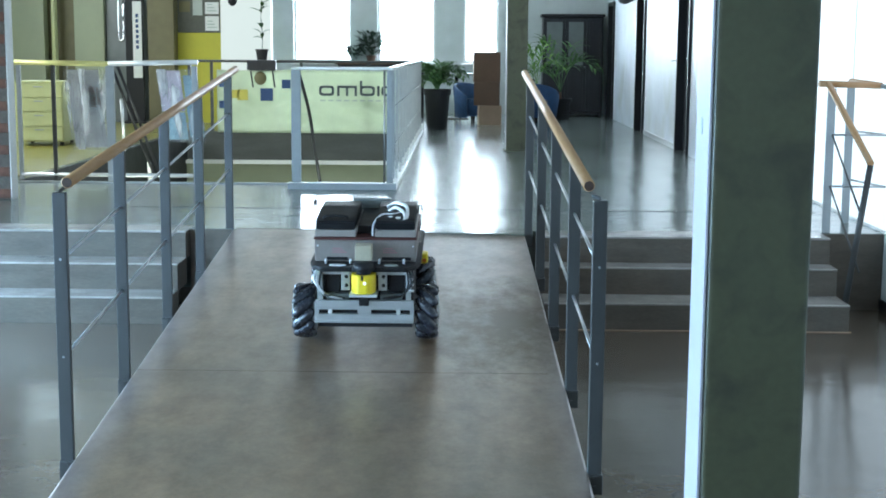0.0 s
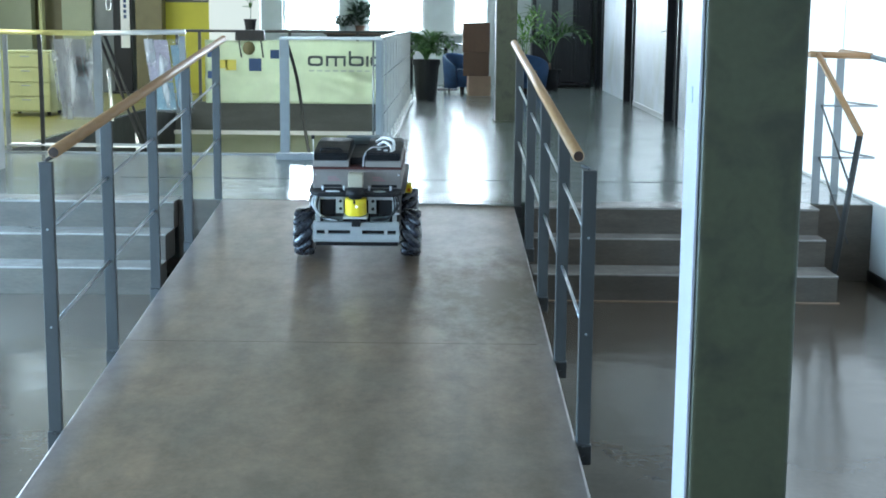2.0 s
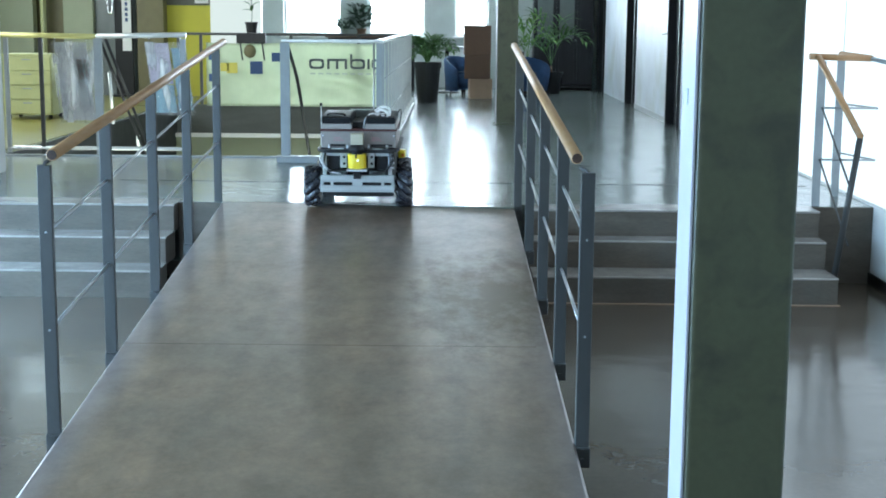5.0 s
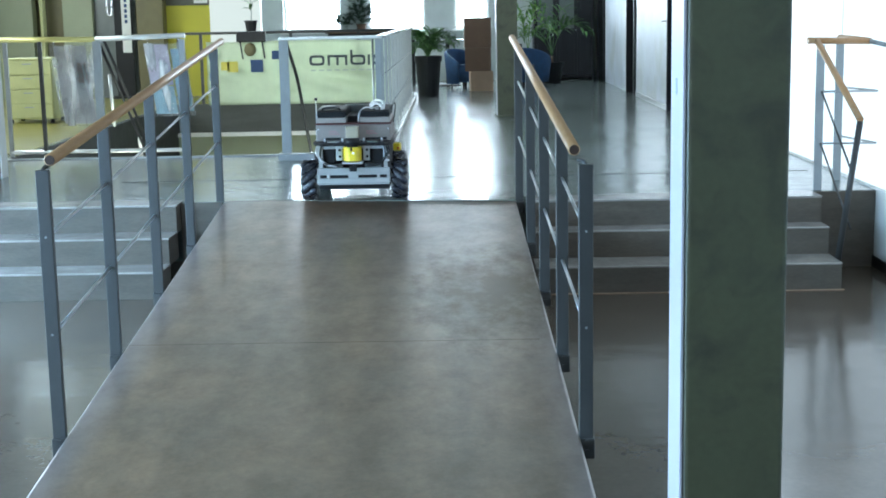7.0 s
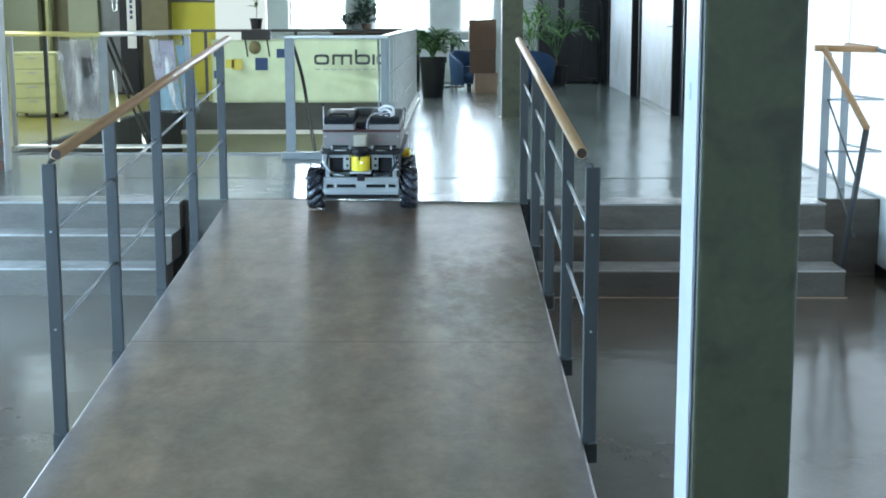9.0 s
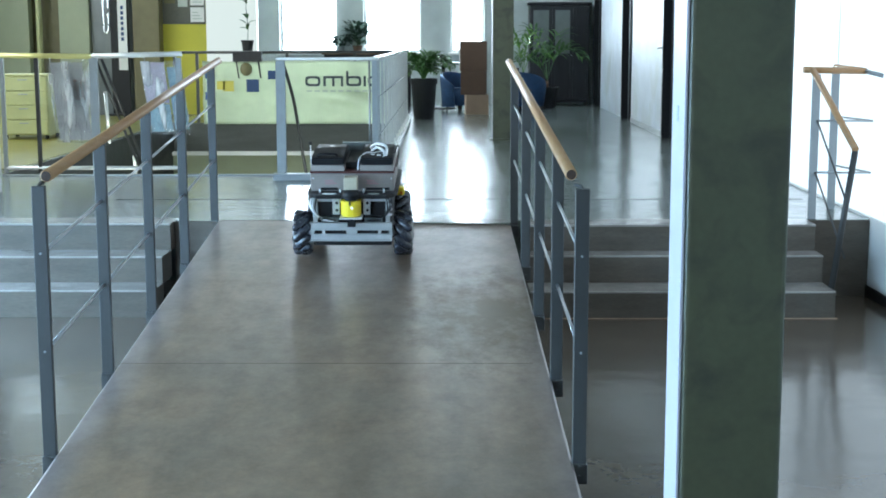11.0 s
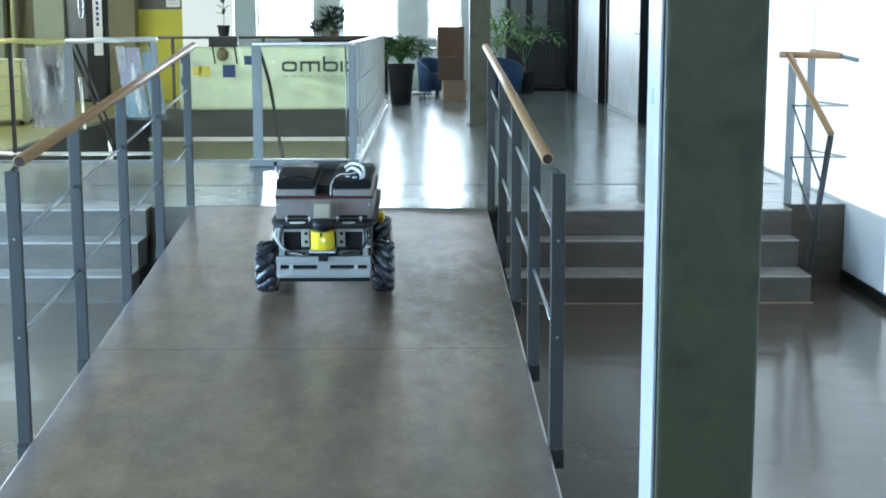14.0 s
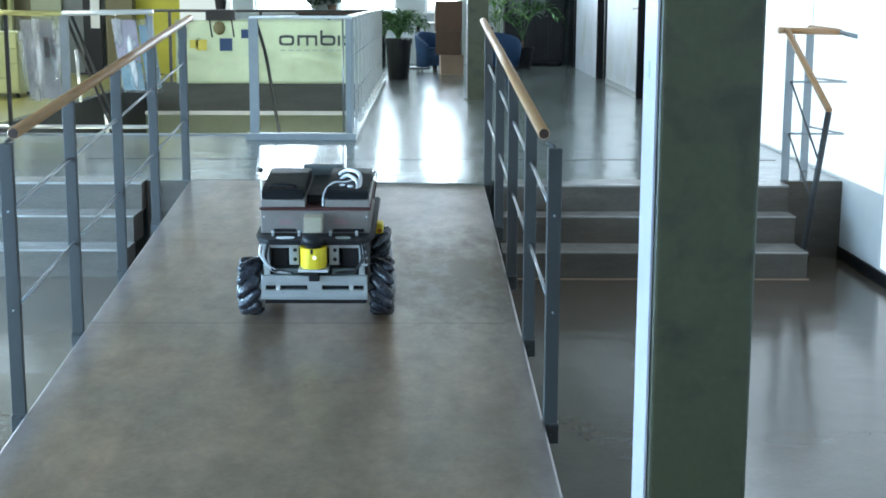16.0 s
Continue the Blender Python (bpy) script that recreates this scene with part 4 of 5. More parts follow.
        prism(bm, [(sx * 0.12 + w * math.cos(a), -0.105 + 0.018 * math.sin(a)) for a in [2 * math.pi * k / 14 for k in range(14)]], "z", 0.366, 0.3695)
        part("oval_badge", bm, M["paper"] if sx < 0 else M["paleink"], th)
        for dx in (-0.055, 0.055):
            bm = bmesh.new()
            tube(bm, (sx * 0.12 + dx, -0.07, 0.366), (sx * 0.12 + dx, -0.07, 0.388), 0.006, 8)
            part("standoff", bm, M["silver"], th)
    # lower electronics housing
    house = block("housing", (-0.229, 0.229, -0.035, 0.50, 0.3665, 0.467), M["sheet"], th, 0.006, "brown-grey sheet metal housing")
    block("housing_slot", (0.075, 0.205, -0.037, -0.03, 0.374, 0.388), M["black"], house, 0.001)
    block("housing_slot", (-0.175, -0.08, -0.037, -0.03, 0.374, 0.388), M["black"], house, 0.001)
    for x in (-0.215, 0.215):
        bm = bmesh.new()
        tube(bm, (x, -0.039, 0.44), (x, -0.034, 0.44), 0.004, 6)
        part("screw", bm, M["silver"], house)
    for sx in (-1, 1):
        for k in range(3):
            block("print_line", (sx * 0.115 - 0.035, sx * 0.115 + 0.03 - 0.01 * k, -0.0362, -0.034, 0.408 + 0.009 * k, 0.4115 + 0.009 * k), M["pink"], house, 0)
    block("seam", (-0.233, 0.233, -0.038, 0.50, 0.4675, 0.478), M["red"], th, 0.003, "dark red seam between the housings")
    # two upper boxes
    for sx in (-1, 1):
        xa, xb = sorted((sx * 0.042, sx * 0.228))
        low = block("upper_box", (xa, xb, -0.028, 0.46, 0.4785, 0.510), M["tray"], th, 0.004, "warm grey metal battery tray")
        bm = bmesh.new()
        prism(bm, [(-0.022, 0.5105), (0.40, 0.5105), (0.40, 0.560), (0.25, 0.566), (0.03, 0.556), (-0.018, 0.548)], "x", xa + 0.004, xb - 0.004)
        bmesh.ops.bevel(bm, geom=bm.edges[:], offset=0.005, segments=2, affect="EDGES")
        lid = part("box_lid", bm, M["lid"], low, "black plastic battery lid")
    block("centre_tray", (-0.040, 0.040, 0.05, 0.46, 0.4785, 0.515), M["black"], th, 0.003)
    block("rear_rail", (-0.09, 0.09, 0.452, 0.49, 0.4785, 0.560), M["pane_grey"], th, 0.004)
    bm = bmesh.new()
    path_tube(bm, [(-0.19, 0.02, 0.550), (-0.185, 0.01, 0.566), (-0.14, 0.008, 0.569), (-0.09, 0.01, 0.566), (-0.085, 0.02, 0.550)], 0.006)
    part("carry_handle", bm, M["black"], th)
    for pts in ([(0.03, 0.0, 0.47), (0.035, 0.02, 0.53), (0.07, 0.06, 0.565), (0.12, 0.10, 0.56), (0.16, 0.14, 0.565)],
                [(0.10, 0.16, 0.56), (0.13, 0.12, 0.585), (0.17, 0.06, 0.575), (0.175, 0.02, 0.55), (0.15, -0.005, 0.54)],
                [(0.09, 0.22, 0.57), (0.13, 0.16, 0.60), (0.18, 0.10, 0.595), (0.185, 0.04, 0.56), (0.17, 0.01, 0.54)]):
        bm = bmesh.new()
        path_tube(bm, pts, 0.0045 if pts[0][2] < 0.5 else 0.008)
        part("cable_sleeve", bm, M["silver"], th, "shiny silver cable sleeve")
    for x, y in ((0.11, 0.05), (0.145, 0.03), (0.175, 0.08)):
        bm = bmesh.new()
        tube(bm, (x, y, 0.53), (x, y, 0.56), 0.012, 10)
        part("plug", bm, M["silver"], th)
    bm = bmesh.new()
    path_tube(bm, [(0.225, 0.20, 0.54), (0.236, 0.21, 0.572), (0.246, 0.22, 0.582), (0.250, 0.21, 0.56), (0.246, 0.2, 0.52), (0.235, 0.2, 0.46)], 0.003)
    part("antenna_cable", bm, M["black"], th)
    bm = bmesh.new()
    tube(bm, (-0.231, 0.05, 0.46), (-0.233, 0.05, 0.612), 0.003, 8)
    ant = part("antenna", bm, M["silver"], th)
    part("tip", tube(bmesh.new(), (-0.233, 0.05, 0.612), (-0.233, 0.05, 0.630), 0.009, 10), M["black"], ant)
    # hanging cables on the front corners
    for sx in (-1, 1):
        for k in range(3):
            bm = bmesh.new()
            o = 0.012 * k
            path_tube(bm, [(sx * (0.215 - o), -0.12, 0.345), (sx * (0.222 - o), -0.145, 0.31 - o), (sx * (0.195 - o), -0.15, 0.265 - o),
                           (sx * (0.165 - o), -0.14, 0.235), (sx * (0.11 - o), -0.135, 0.222)], 0.006 if sx < 0 and k < 2 else 0.0045)
            part("cable", bm, (M["silver"], M["silver"], M["cable"])[k] if sx < 0 else M["cable"], th)
    for z in (0.255, 0.285, 0.31):
        bm = bmesh.new()
        tube(bm, (0.196, -0.126, z), (0.222, -0.124, z), 0.0055, 8)
        part("clamp", bm, M["silver"], th)
    # rear scanner seen past the side
    bm = bmesh.new()
    box(bm, 0.222, 0.272, 0.36, 0.43, 0.262, 0.312, 0.010)
    rear = part("rear_scanner", bm, M["yplastic"], th, "yellow rear scanner housing")
    part("lamp", tube(bmesh.new(), (0.255, 0.355, 0.280), (0.255, 0.361, 0.280), 0.010, 12), M["orange"], rear, "orange lens")
    for sx in (-1, 1):
        bm = bmesh.new()
        tube(bm, (sx * 0.20, 0, WHEEL_R), (sx * 0.25, 0, WHEEL_R), 0.02, 12)
        tube(bm, (sx * 0.20, BASE_L, WHEEL_R), (sx * 0.25, BASE_L, WHEEL_R), 0.02, 12)
        part("axle", bm, M["alu"], th)
    return th, wheels


ROBOT, WHEELS = robot()


# ---- things on the raised floor ----
def leaf_mesh(bm, base, tip, width, droop, n=6):
    """A long folded leaf that arches from base to tip."""
    base, tip = Vector(base), Vector(tip)
    d = tip - base
    side = d.cross(Vector((0, 0, 1)))
    side = side.normalized() if side.length > 1e-5 else Vector((1, 0, 0))
    prev = None
    for i in range(n + 1):
        u = i / n
        c = base + d * u + Vector((0, 0, droop * 4 * u * (1 - u)))
        w = width * math.sin(math.pi * min(1, 0.12 + 0.88 * u)) * 0.5 + 0.0008
        row = [bm.verts.new(c - side * w + Vector((0, 0, 0.25 * w))), bm.verts.new(c - Vector((0, 0, 0.1 * w))), bm.verts.new(c + side * w + Vector((0, 0, 0.25 * w)))]
        if prev:
            for k in (0, 1):
                bm.faces.new((prev[k], prev[k + 1], row[k + 1], row[k]))
        prev = row


def pot_mesh(r, h, n=20):
    bm = bmesh.new()
    prof = [(0.0, 0.0), (r * 0.76, 0.0), (r * 0.95, h * 0.86), (r * 1.04, h * 0.86), (r * 1.04, h), (r * 0.9, h), (r * 0.86, h * 0.84), (0.0, h * 0.84)]
    rings = [[bm.verts.new((p * math.cos(2 * math.pi * k / n), p * math.sin(2 * math.pi * k / n), z)) for k in range(n)] for p, z in prof[1:-1]]
    for a, b in zip(rings, rings[1:]):
        for k in range(n):
            bm.faces.new((a[k], a[(k + 1) % n], b[(k + 1) % n], b[k]))
    bm.faces.new(rings[0][::-1]), bm.faces.new(rings[-1])
    bmesh.ops.recalc_face_normals(bm, faces=bm.faces[:])
    return bm


def palm(at, pot_r, pot_h, fronds, reach, rise, label, seed, pot_mat, leaf_mat, trunk=0.0):
    """A palm: pot, soil, stems and arching feathered fronds."""
    rnd = random.Random(seed)
    th = empty("potted_palm", label, "plant", "potted plants", at)
    part("pot", pot_mesh(pot_r, pot_h), pot_mat, th)
    bm = bmesh.new()
    tube(bm, (0, 0, pot_h * 0.80), (0, 0, pot_h * 0.86), pot_r * 0.84, 16)
    part("soil", bm, M["soil"], th)
    for k in range(fronds):
        a = 2 * math.pi * (k + rnd.uniform(-0.3, 0.3)) / fronds
        ln, up = reach * rnd.uniform(0.75, 1.1), rise * rnd.uniform(0.45, 1.15)
        d = Vector((math.cos(a), math.sin(a), 0))
        p0 = Vector((0, 0, pot_h * 0.85 + trunk))
        bm = bmesh.new()
        pts = []
        for i in range(9):
            u = i / 8
            pts.append(p0 + d * ln * u ** 1.25 + Vector((0, 0, up * (2.35 * u - 1.75 * u * u))))
        path_tube(bm, pts[::2], 0.005, 5)
        for i in range(2, 9):
            t = (pts[i] - pts[i - 1]).normalized()
            s = t.cross(Vector((0, 0, 1))).normalized()
            for sg in (-1, 1):
                l = reach * 0.42 * math.sin(math.pi * (0.15 + 0.75 * i / 9)) * rnd.uniform(0.8, 1.1)
                leaf_mesh(bm, pts[i], pts[i] + (s * sg * 0.8 + t * 0.75 + Vector((0, 0, rnd.uniform(-0.25, 0.1)))) * l * 1.15, 0.040, 0.03, 4)
        part("frond", bm, leaf_mat, th)
    if trunk:
        bm = bmesh.new()
        tube(bm, (0, 0, pot_h * 0.8), (0, 0, pot_h * 0.85 + trunk), 0.025, 8, 0.018)
        part("trunk", bm, M["card"], th)
    return th


palm((2.95, 13.6, UP), 0.18, 0.34, 8, 0.62, 0.90, "tall feathery green palm in a dark pot before the cabinet", 3, M["black"], M["leafm"], 0.15)
palm((2.55, 13.3, UP), 0.17, 0.34, 6, 0.38, 0.85, "arching green palm in a dark pot by the column", 8, M["black"], M["leaf"], 0.25)
palm((1.05, 10.75, UP), 0.185, 0.56, 22, 0.38, 0.42, "bushy green palm in a tall dark planter beside the railing", 5, M["black"], M["leafm"], 0.03)


def bush(name, at, radius, height, count, size, label, seed, leaf_mat, pot_r, pot_h, pot_mat):
    rnd = random.Random(seed)
    th = empty(name, label, "plant", "potted plants", at)
    part("pot", pot_mesh(pot_r, pot_h), pot_mat, th)
    bm = bmesh.new()
    for k in range(6):
        a = rnd.uniform(0, 6.28)
        path_tube(bm, [(0, 0, pot_h * 0.8), (radius * 0.3 * math.cos(a), radius * 0.3 * math.sin(a), pot_h + height * 0.4),
                       (radius * 0.6 * math.cos(a), radius * 0.6 * math.sin(a), pot_h + height * 0.8)], 0.004, 5)
    part("stem", bm, M["leafd"], th)
    bm = bmesh.new()
    for k in range(count):
        a, u, v = rnd.uniform(0, 6.28), rnd.random() ** 0.5, rnd.random()
        c = Vector((radius * u * math.cos(a), radius * u * math.sin(a), pot_h + height * v))
        d = Vector((math.cos(a), math.sin(a), rnd.uniform(-0.3, 0.9))).normalized()
        leaf_mesh(bm, c, c + d * size * rnd.uniform(0.7, 1.3), size * 0.45, size * 0.08, 3)
    tagged(part("foliage", bm, leaf_mat, th), kind="stuff")
    return th


bush("sill_plant", (-0.17, BACK - 0.05, SILL + 0.002), 0.17, 0.36, 240, 0.12, "bushy dark green plant on the window sill", 2, M["leafd"], 0.085, 0.12, M["card"])
bush("sill_plant", (-0.46, BACK - 0.05, SILL + 0.002), 0.13, 0.17, 120, 0.10, "low blue-green plant on the window sill", 4, M["leafd"], 0.07, 0.10, M["fence"])


def railing_plant():
    th = empty("railing_plant", "spindly plant in a small black pot on the railing shelf", "plant", "potted plants", (-1.26, 9.95, 1.43))
    part("pot", pot_mesh(0.085, 0.14), M["black"], th)
    bm = bmesh.new()
    path_tube(bm, [(0, 0, 0.1), (0.01, 0, 0.30), (-0.01, 0.01, 0.55), (0.0, 0, 0.85)], 0.005, 6)
    part("stem", bm, M["leafd"], th)
    rnd = random.Random(6)
    bm = bmesh.new()
    for z in (0.28, 0.34, 0.42, 0.62, 0.66, 0.70, 0.72, 0.78, 0.82, 0.86):
        for k in range(2):
            a = rnd.uniform(0, 6.28)
            ln = 0.12 if z < 0.5 else 0.17
            leaf_mesh(bm, (0, 0, z), (ln * math.cos(a), ln * math.sin(a), z + rnd.uniform(-0.02, 0.09)), 0.05, 0.02, 4)
    tagged(part("foliage", bm, M["leafm"], th), kind="stuff")
    sh = empty("railing_shelf", "dark wooden shelf box hung on the far railing", "shelf", "", (-1.26, 9.95, 1.29))
    block("box", (-0.19, 0.19, -0.09, 0.04, 0.0, 0.135), M["darkwood"], sh, 0.006)
    bm = bmesh.new()
    bmesh.ops.create_uvsphere(bm, u_segments=14, v_segments=8, radius=0.075, matrix=Matrix.Translation((-0.02, -0.04, -0.10)) @ Matrix.Diagonal((1.1, 0.6, 1.2, 1)))
    part("hanging_jug", bm, M["olive"], sh, "brown clay jug", True)
    for x in (-0.15, 0.14):
        bm = bmesh.new()
        tube(bm, (x, -0.03, 0.0), (x + 0.03, -0.03, -0.22), 0.010, 6)
        part("leg", bm, M["darkwood"], sh)


railing_plant()


def tub_chair(at, turn, label):
    """A rounded tub chair: curved shell, seat cushion, four short feet."""
    th = empty("tub_chair", label, "chair", "blue tub chairs", at)
    th.rotation_euler = (0, 0, radians(turn))
    bm = bmesh.new()
    n, prev = 18, None
    for k in range(n + 1):
        a = radians(-30 + 240 * k / n)
        h = 0.40 + 0.20 * math.sin(math.pi * k / n) ** 0.8
        c, s = math.cos(a), math.sin(a)
        row = [bm.verts.new((r * c, r * s, z)) for r, z in ((0.27, 0.08), (0.31, h - 0.03), (0.295, h), (0.265, h), (0.25, h - 0.03), (0.22, 0.08))]
        if prev:
            for i in range(6):
                f = bm.faces.new((prev[i], prev[(i + 1) % 6], row[(i + 1) % 6], row[i]))
                f.smooth = True
        else:
            bm.faces.new(row)
        prev = row
    bm.faces.new(prev[::-1])
    bmesh.ops.recalc_face_normals(bm, faces=bm.faces[:])
    part("shell", bm, M["blue"], th)
    bm = bmesh.new()
    tube(bm, (0, 0, 0.10), (0, 0, 0.36), 0.225, 22)
    bmesh.ops.bevel(bm, geom=[e for e in bm.edges if not e.smooth or len(e.link_faces) == 2 and abs(e.link_faces[0].normal.z) != abs(e.link_faces[1].normal.z)], offset=0.02, segments=2, affect="EDGES")
    part("seat", bm, M["blue"], th)
    for a in (45, 135, 225, 315):
        bm = bmesh.new()
        tube(bm, (0.2 * math.cos(radians(a)), 0.2 * math.sin(radians(a)), 0), (0.19 * math.cos(radians(a)), 0.19 * math.sin(radians(a)), 0.10), 0.014, 8, 0.02)
        part("leg", bm, M["black"], th)
    return th


tub_chair((1.56, 12.7, UP), 40, "blue upholstered tub chair beside stacked cartons")
tub_chair((2.58, 12.9, UP), 150, "blue upholstered tub chair before the palms")


def bistro_table():
    th = empty("bistro_table", "small round table with dark central leg", "table", "", (1.30, 13.6, UP))
    bm = bmesh.new()
    tube(bm, (0, 0, 0.70), (0, 0, 0.728), 0.36, 28)
    part("tabletop", bm, M["fence"], th)
    bm = bmesh.new()
    tube(bm, (0, 0, 0.03), (0, 0, 0.70), 0.03, 12)
    part("pedestal", bm, M["black"], th)
    bm = bmesh.new()
    tube(bm, (0, 0, 0), (0, 0, 0.03), 0.22, 20, 0.16)
    part("foot", bm, M["black"], th)


bistro_table()


def bar_table():
    th = empty("bar_table", "long high table with brown wooden top under the windows", "table", "", (0.1, 14.1, UP))
    block("tabletop", (-0.75, 0.70, -0.30, 0.30, 0.85, 0.885), M["card"], th, 0.006)
    for x in (-0.69, 0.64):
        for y in (-0.24, 0.24):
            bm = bmesh.new()
            tube(bm, (x, y, 0), (x, y, 0.85), 0.022, 10)
            part("leg", bm, M["black"], th)
    for x in (-0.02,):
        block("crossbar", (-0.69, 0.64, -0.015, 0.015, 0.80, 0.848), M["darkwood"], th, 0.003)


bar_table()


def carton(at, w, d, h, turn, m, label):
    th = empty("carton", label, "box", "stacked cartons", at)
    th.rotation_euler = (0, 0, radians(turn))
    block("body", (-w / 2, w / 2, -d / 2, d / 2, 0, h - 0.006), m, th, 0.004)
    for s in (-1, 1):
        block("flap", (-w / 2, w / 2, *sorted((s * 0.003, s * d / 2)), h - 0.006, h), m, th, 0.001)
    block("tape", (-w / 2 - 0.001, w / 2 + 0.001, -0.03, 0.03, h, h + 0.001), M["beige"], th, 0)


carton((1.80, 12.0, UP), 0.33, 0.32, 0.29, 4, M["card2"], "light brown carton at the bottom of the stack")
carton((1.76, 12.0, UP + 0.292), 0.37, 0.34, 0.34, -3, M["card"], "brown carton in the middle of the stack")
carton((1.75, 12.0, UP + 0.634), 0.39, 0.34, 0.43, 2, M["card"], "tall brown carton on top of the stack")


def cupboard():
    th = empty("cupboard", "tall dark stained cupboard with grey-green door panels", "cabinet", "", (3.23, BACK - 0.02, UP))
    W, D, H = 0.50, 0.45, 1.645
    bm = bmesh.new()
    box(bm, -W, -W + 0.03, -D, 0, 0.06, H, 0.003)
    box(bm, W - 0.03, W, -D, 0, 0.06, H, 0.003)
    box(bm, -W, W, -0.02, 0, 0.06, H, 0.003)
    box(bm, -W, W, -D, 0, 0.03, 0.07, 0.003)
    part("carcass", bm, M["darkwood"], th)
    block("cornice", (-W - 0.03, W + 0.03, -D - 0.03, 0, H, H + 0.05), M["darkwood"], th, 0.012)
    for k, (a, b) in enumerate(((-W + 0.01, -0.13), (-0.125, 0.22), (0.225, W - 0.01))):
        bm = bmesh.new()
        for d in ((a, a + 0.05), (b - 0.05, b)):
            box(bm, *d, -D - 0.022, -D - 0.002, 0.08, H - 0.01, 0.003)
        for z in (0.08, 0.78, H - 0.08):
            box(bm, a + 0.05, b - 0.05, -D - 0.021, -D - 0.003, z, z + 0.07, 0.003)
        dr = part("door", bm, M["darkwood"], th)
        block("panel", (a + 0.05, b - 0.05, -D - 0.014, -D - 0.008, 0.85, H - 0.08), M["pane_grey"] if k < 2 else M["darkwood"], dr, 0)
        block("panel", (a + 0.05, b - 0.05, -D - 0.014, -D - 0.008, 0.15, 0.78), M["darkwood"], dr, 0)
        bm = bmesh.new()
        tube(bm, (b - 0.025, -D - 0.045, 0.82), (b - 0.025, -D - 0.022, 0.82), 0.012, 10)
        part("knob", bm, M["chrome"], dr)
    for x in (-W + 0.03, W - 0.03):
        for y in (-D + 0.03, -0.03):
            bm = bmesh.new()
            tube(bm, (x, y, 0), (x, y, 0.04), 0.02, 8)
            part("foot", bm, M["darkwood"], th)


cupboard()


def banner():
    th = empty("banner", "white cloth banner with coloured squares hung on the railing", "banner", "", (0, 9.945, 0))
    bm = bmesh.new()
    x0, x1, z0, z1, nx, nz = -1.86, 0.80, 0.465, 1.30, 60, 18

    def ripple(x, z):
        sag = max(0.0, 1.0 - abs(z - 0.75) / 0.35)
        return (0.008 * math.sin(5.2 * x + 1.5 * z) + 0.055 * sag * math.sin(6.5 * x + 13 * z) * (0.5 + 0.5 * math.sin(2.1 * x + 1))
                + 0.10 * sag * noise.noise((x * 1.6, z * 5.5, 0.3)))
    grid = [[bm.verts.new((x0 + (x1 - x0) * i / nx, ripple(x0 + (x1 - x0) * i / nx, z0 + (z1 - z0) * k / nz) - 0.02,
                           z0 + (z1 - z0) * k / nz - (0.012 * math.sin(3.3 * (x0 + (x1 - x0) * i / nx)) if k == nz else 0))) for k in range(nz + 1)] for i in range(nx + 1)]
    for i in range(nx):
        for k in range(nz):
            f = bm.faces.new((grid[i][k], grid[i + 1][k], grid[i + 1][k + 1], grid[i][k + 1]))
            f.smooth = True
    ext = bmesh.ops.solidify(bm, geom=bm.faces[:], thickness=0.003)
    part("cloth", bm, M["banner"], th)

    def shape(name, pts, m):
        b2 = bmesh.new()
        prism(b2, pts, "y", -0.092, -0.086)
        part(name, b2, m, th)

    def sq(xc, zc, w, m):
        h = w / 2
        shape("square", [(xc - h, zc - h), (xc + h, zc - h), (xc + h, zc + h), (xc - h, zc + h)], m)
    sq(-1.19, 0.975, 0.165, M["navy"])
    sq(-0.93, 1.115, 0.115, M["navy"])
    sq(-1.61, 0.98, 0.11, M["gold"])
    sq(-1.51, 0.97, 0.14, M["gold"])
    sq(-1.76, 1.13, 0.12, M["navy"])
    sq(-1.77, 0.84, 0.10, M["navy"])
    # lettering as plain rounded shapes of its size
    st, zb, zt = 0.031, 0.965, 1.10

    def ring(xc, w):
        hw, n = w / 2, 20
        outer, inner = [], []
        b2 = bmesh.new()
        for k in range(n):
            a = 2 * math.pi * k / n
            c, s = math.cos(a), math.sin(a)
            e = lambda v: math.copysign(abs(v) ** 0.5, v)
            for lst, dw in ((outer, 0), (inner, st)):
                lst.append((xc + e(c) * (hw - dw), (zb + zt) / 2 + e(s) * ((zt - zb) / 2 - dw)))
        vo = [[b2.verts.new((x, y, z)) for x, z in outer] for y in (-0.092, -0.086)]
        vi = [[b2.verts.new((x, y, z)) for x, z in inner] for y in (-0.092, -0.086)]
        for k in range(n):
            j = (k + 1) % n
            b2.faces.new((vo[0][k], vo[0][j], vi[0][j], vi[0][k]))
            b2.faces.new((vo[0][k], vo[1][k], vo[1][j], vo[0][j]))
            b2.faces.new((vi[0][k], vi[0][j], vi[1][j], vi[1][k]))
        part("logo_ring", b2, M["ink"], th)

    def bar(xa, xb, za, zc, m=M["ink"]):
        shape("logo_bar", [(xa, za), (xb, za), (xb, zc), (xa, zc)], m)
    ring(-0.395, 0.20)
    for xa in (-0.255, -0.14, -0.025):
        bar(xa, xa + st, zb, zt)
    bar(-0.225, -0.025, zt - st, zt)
    ring(0.145, 0.20)
    bar(0.045, 0.045 + st, zt - 0.03, zt + 0.065)
    bar(0.275, 0.306, zb, zt)
    ring(0.41, 0.16)
    for k in range(9):
        bar(-0.48 + 0.105 * k, -0.41 + 0.105 * k, 0.895, 0.913, M["paleink"])


banner()


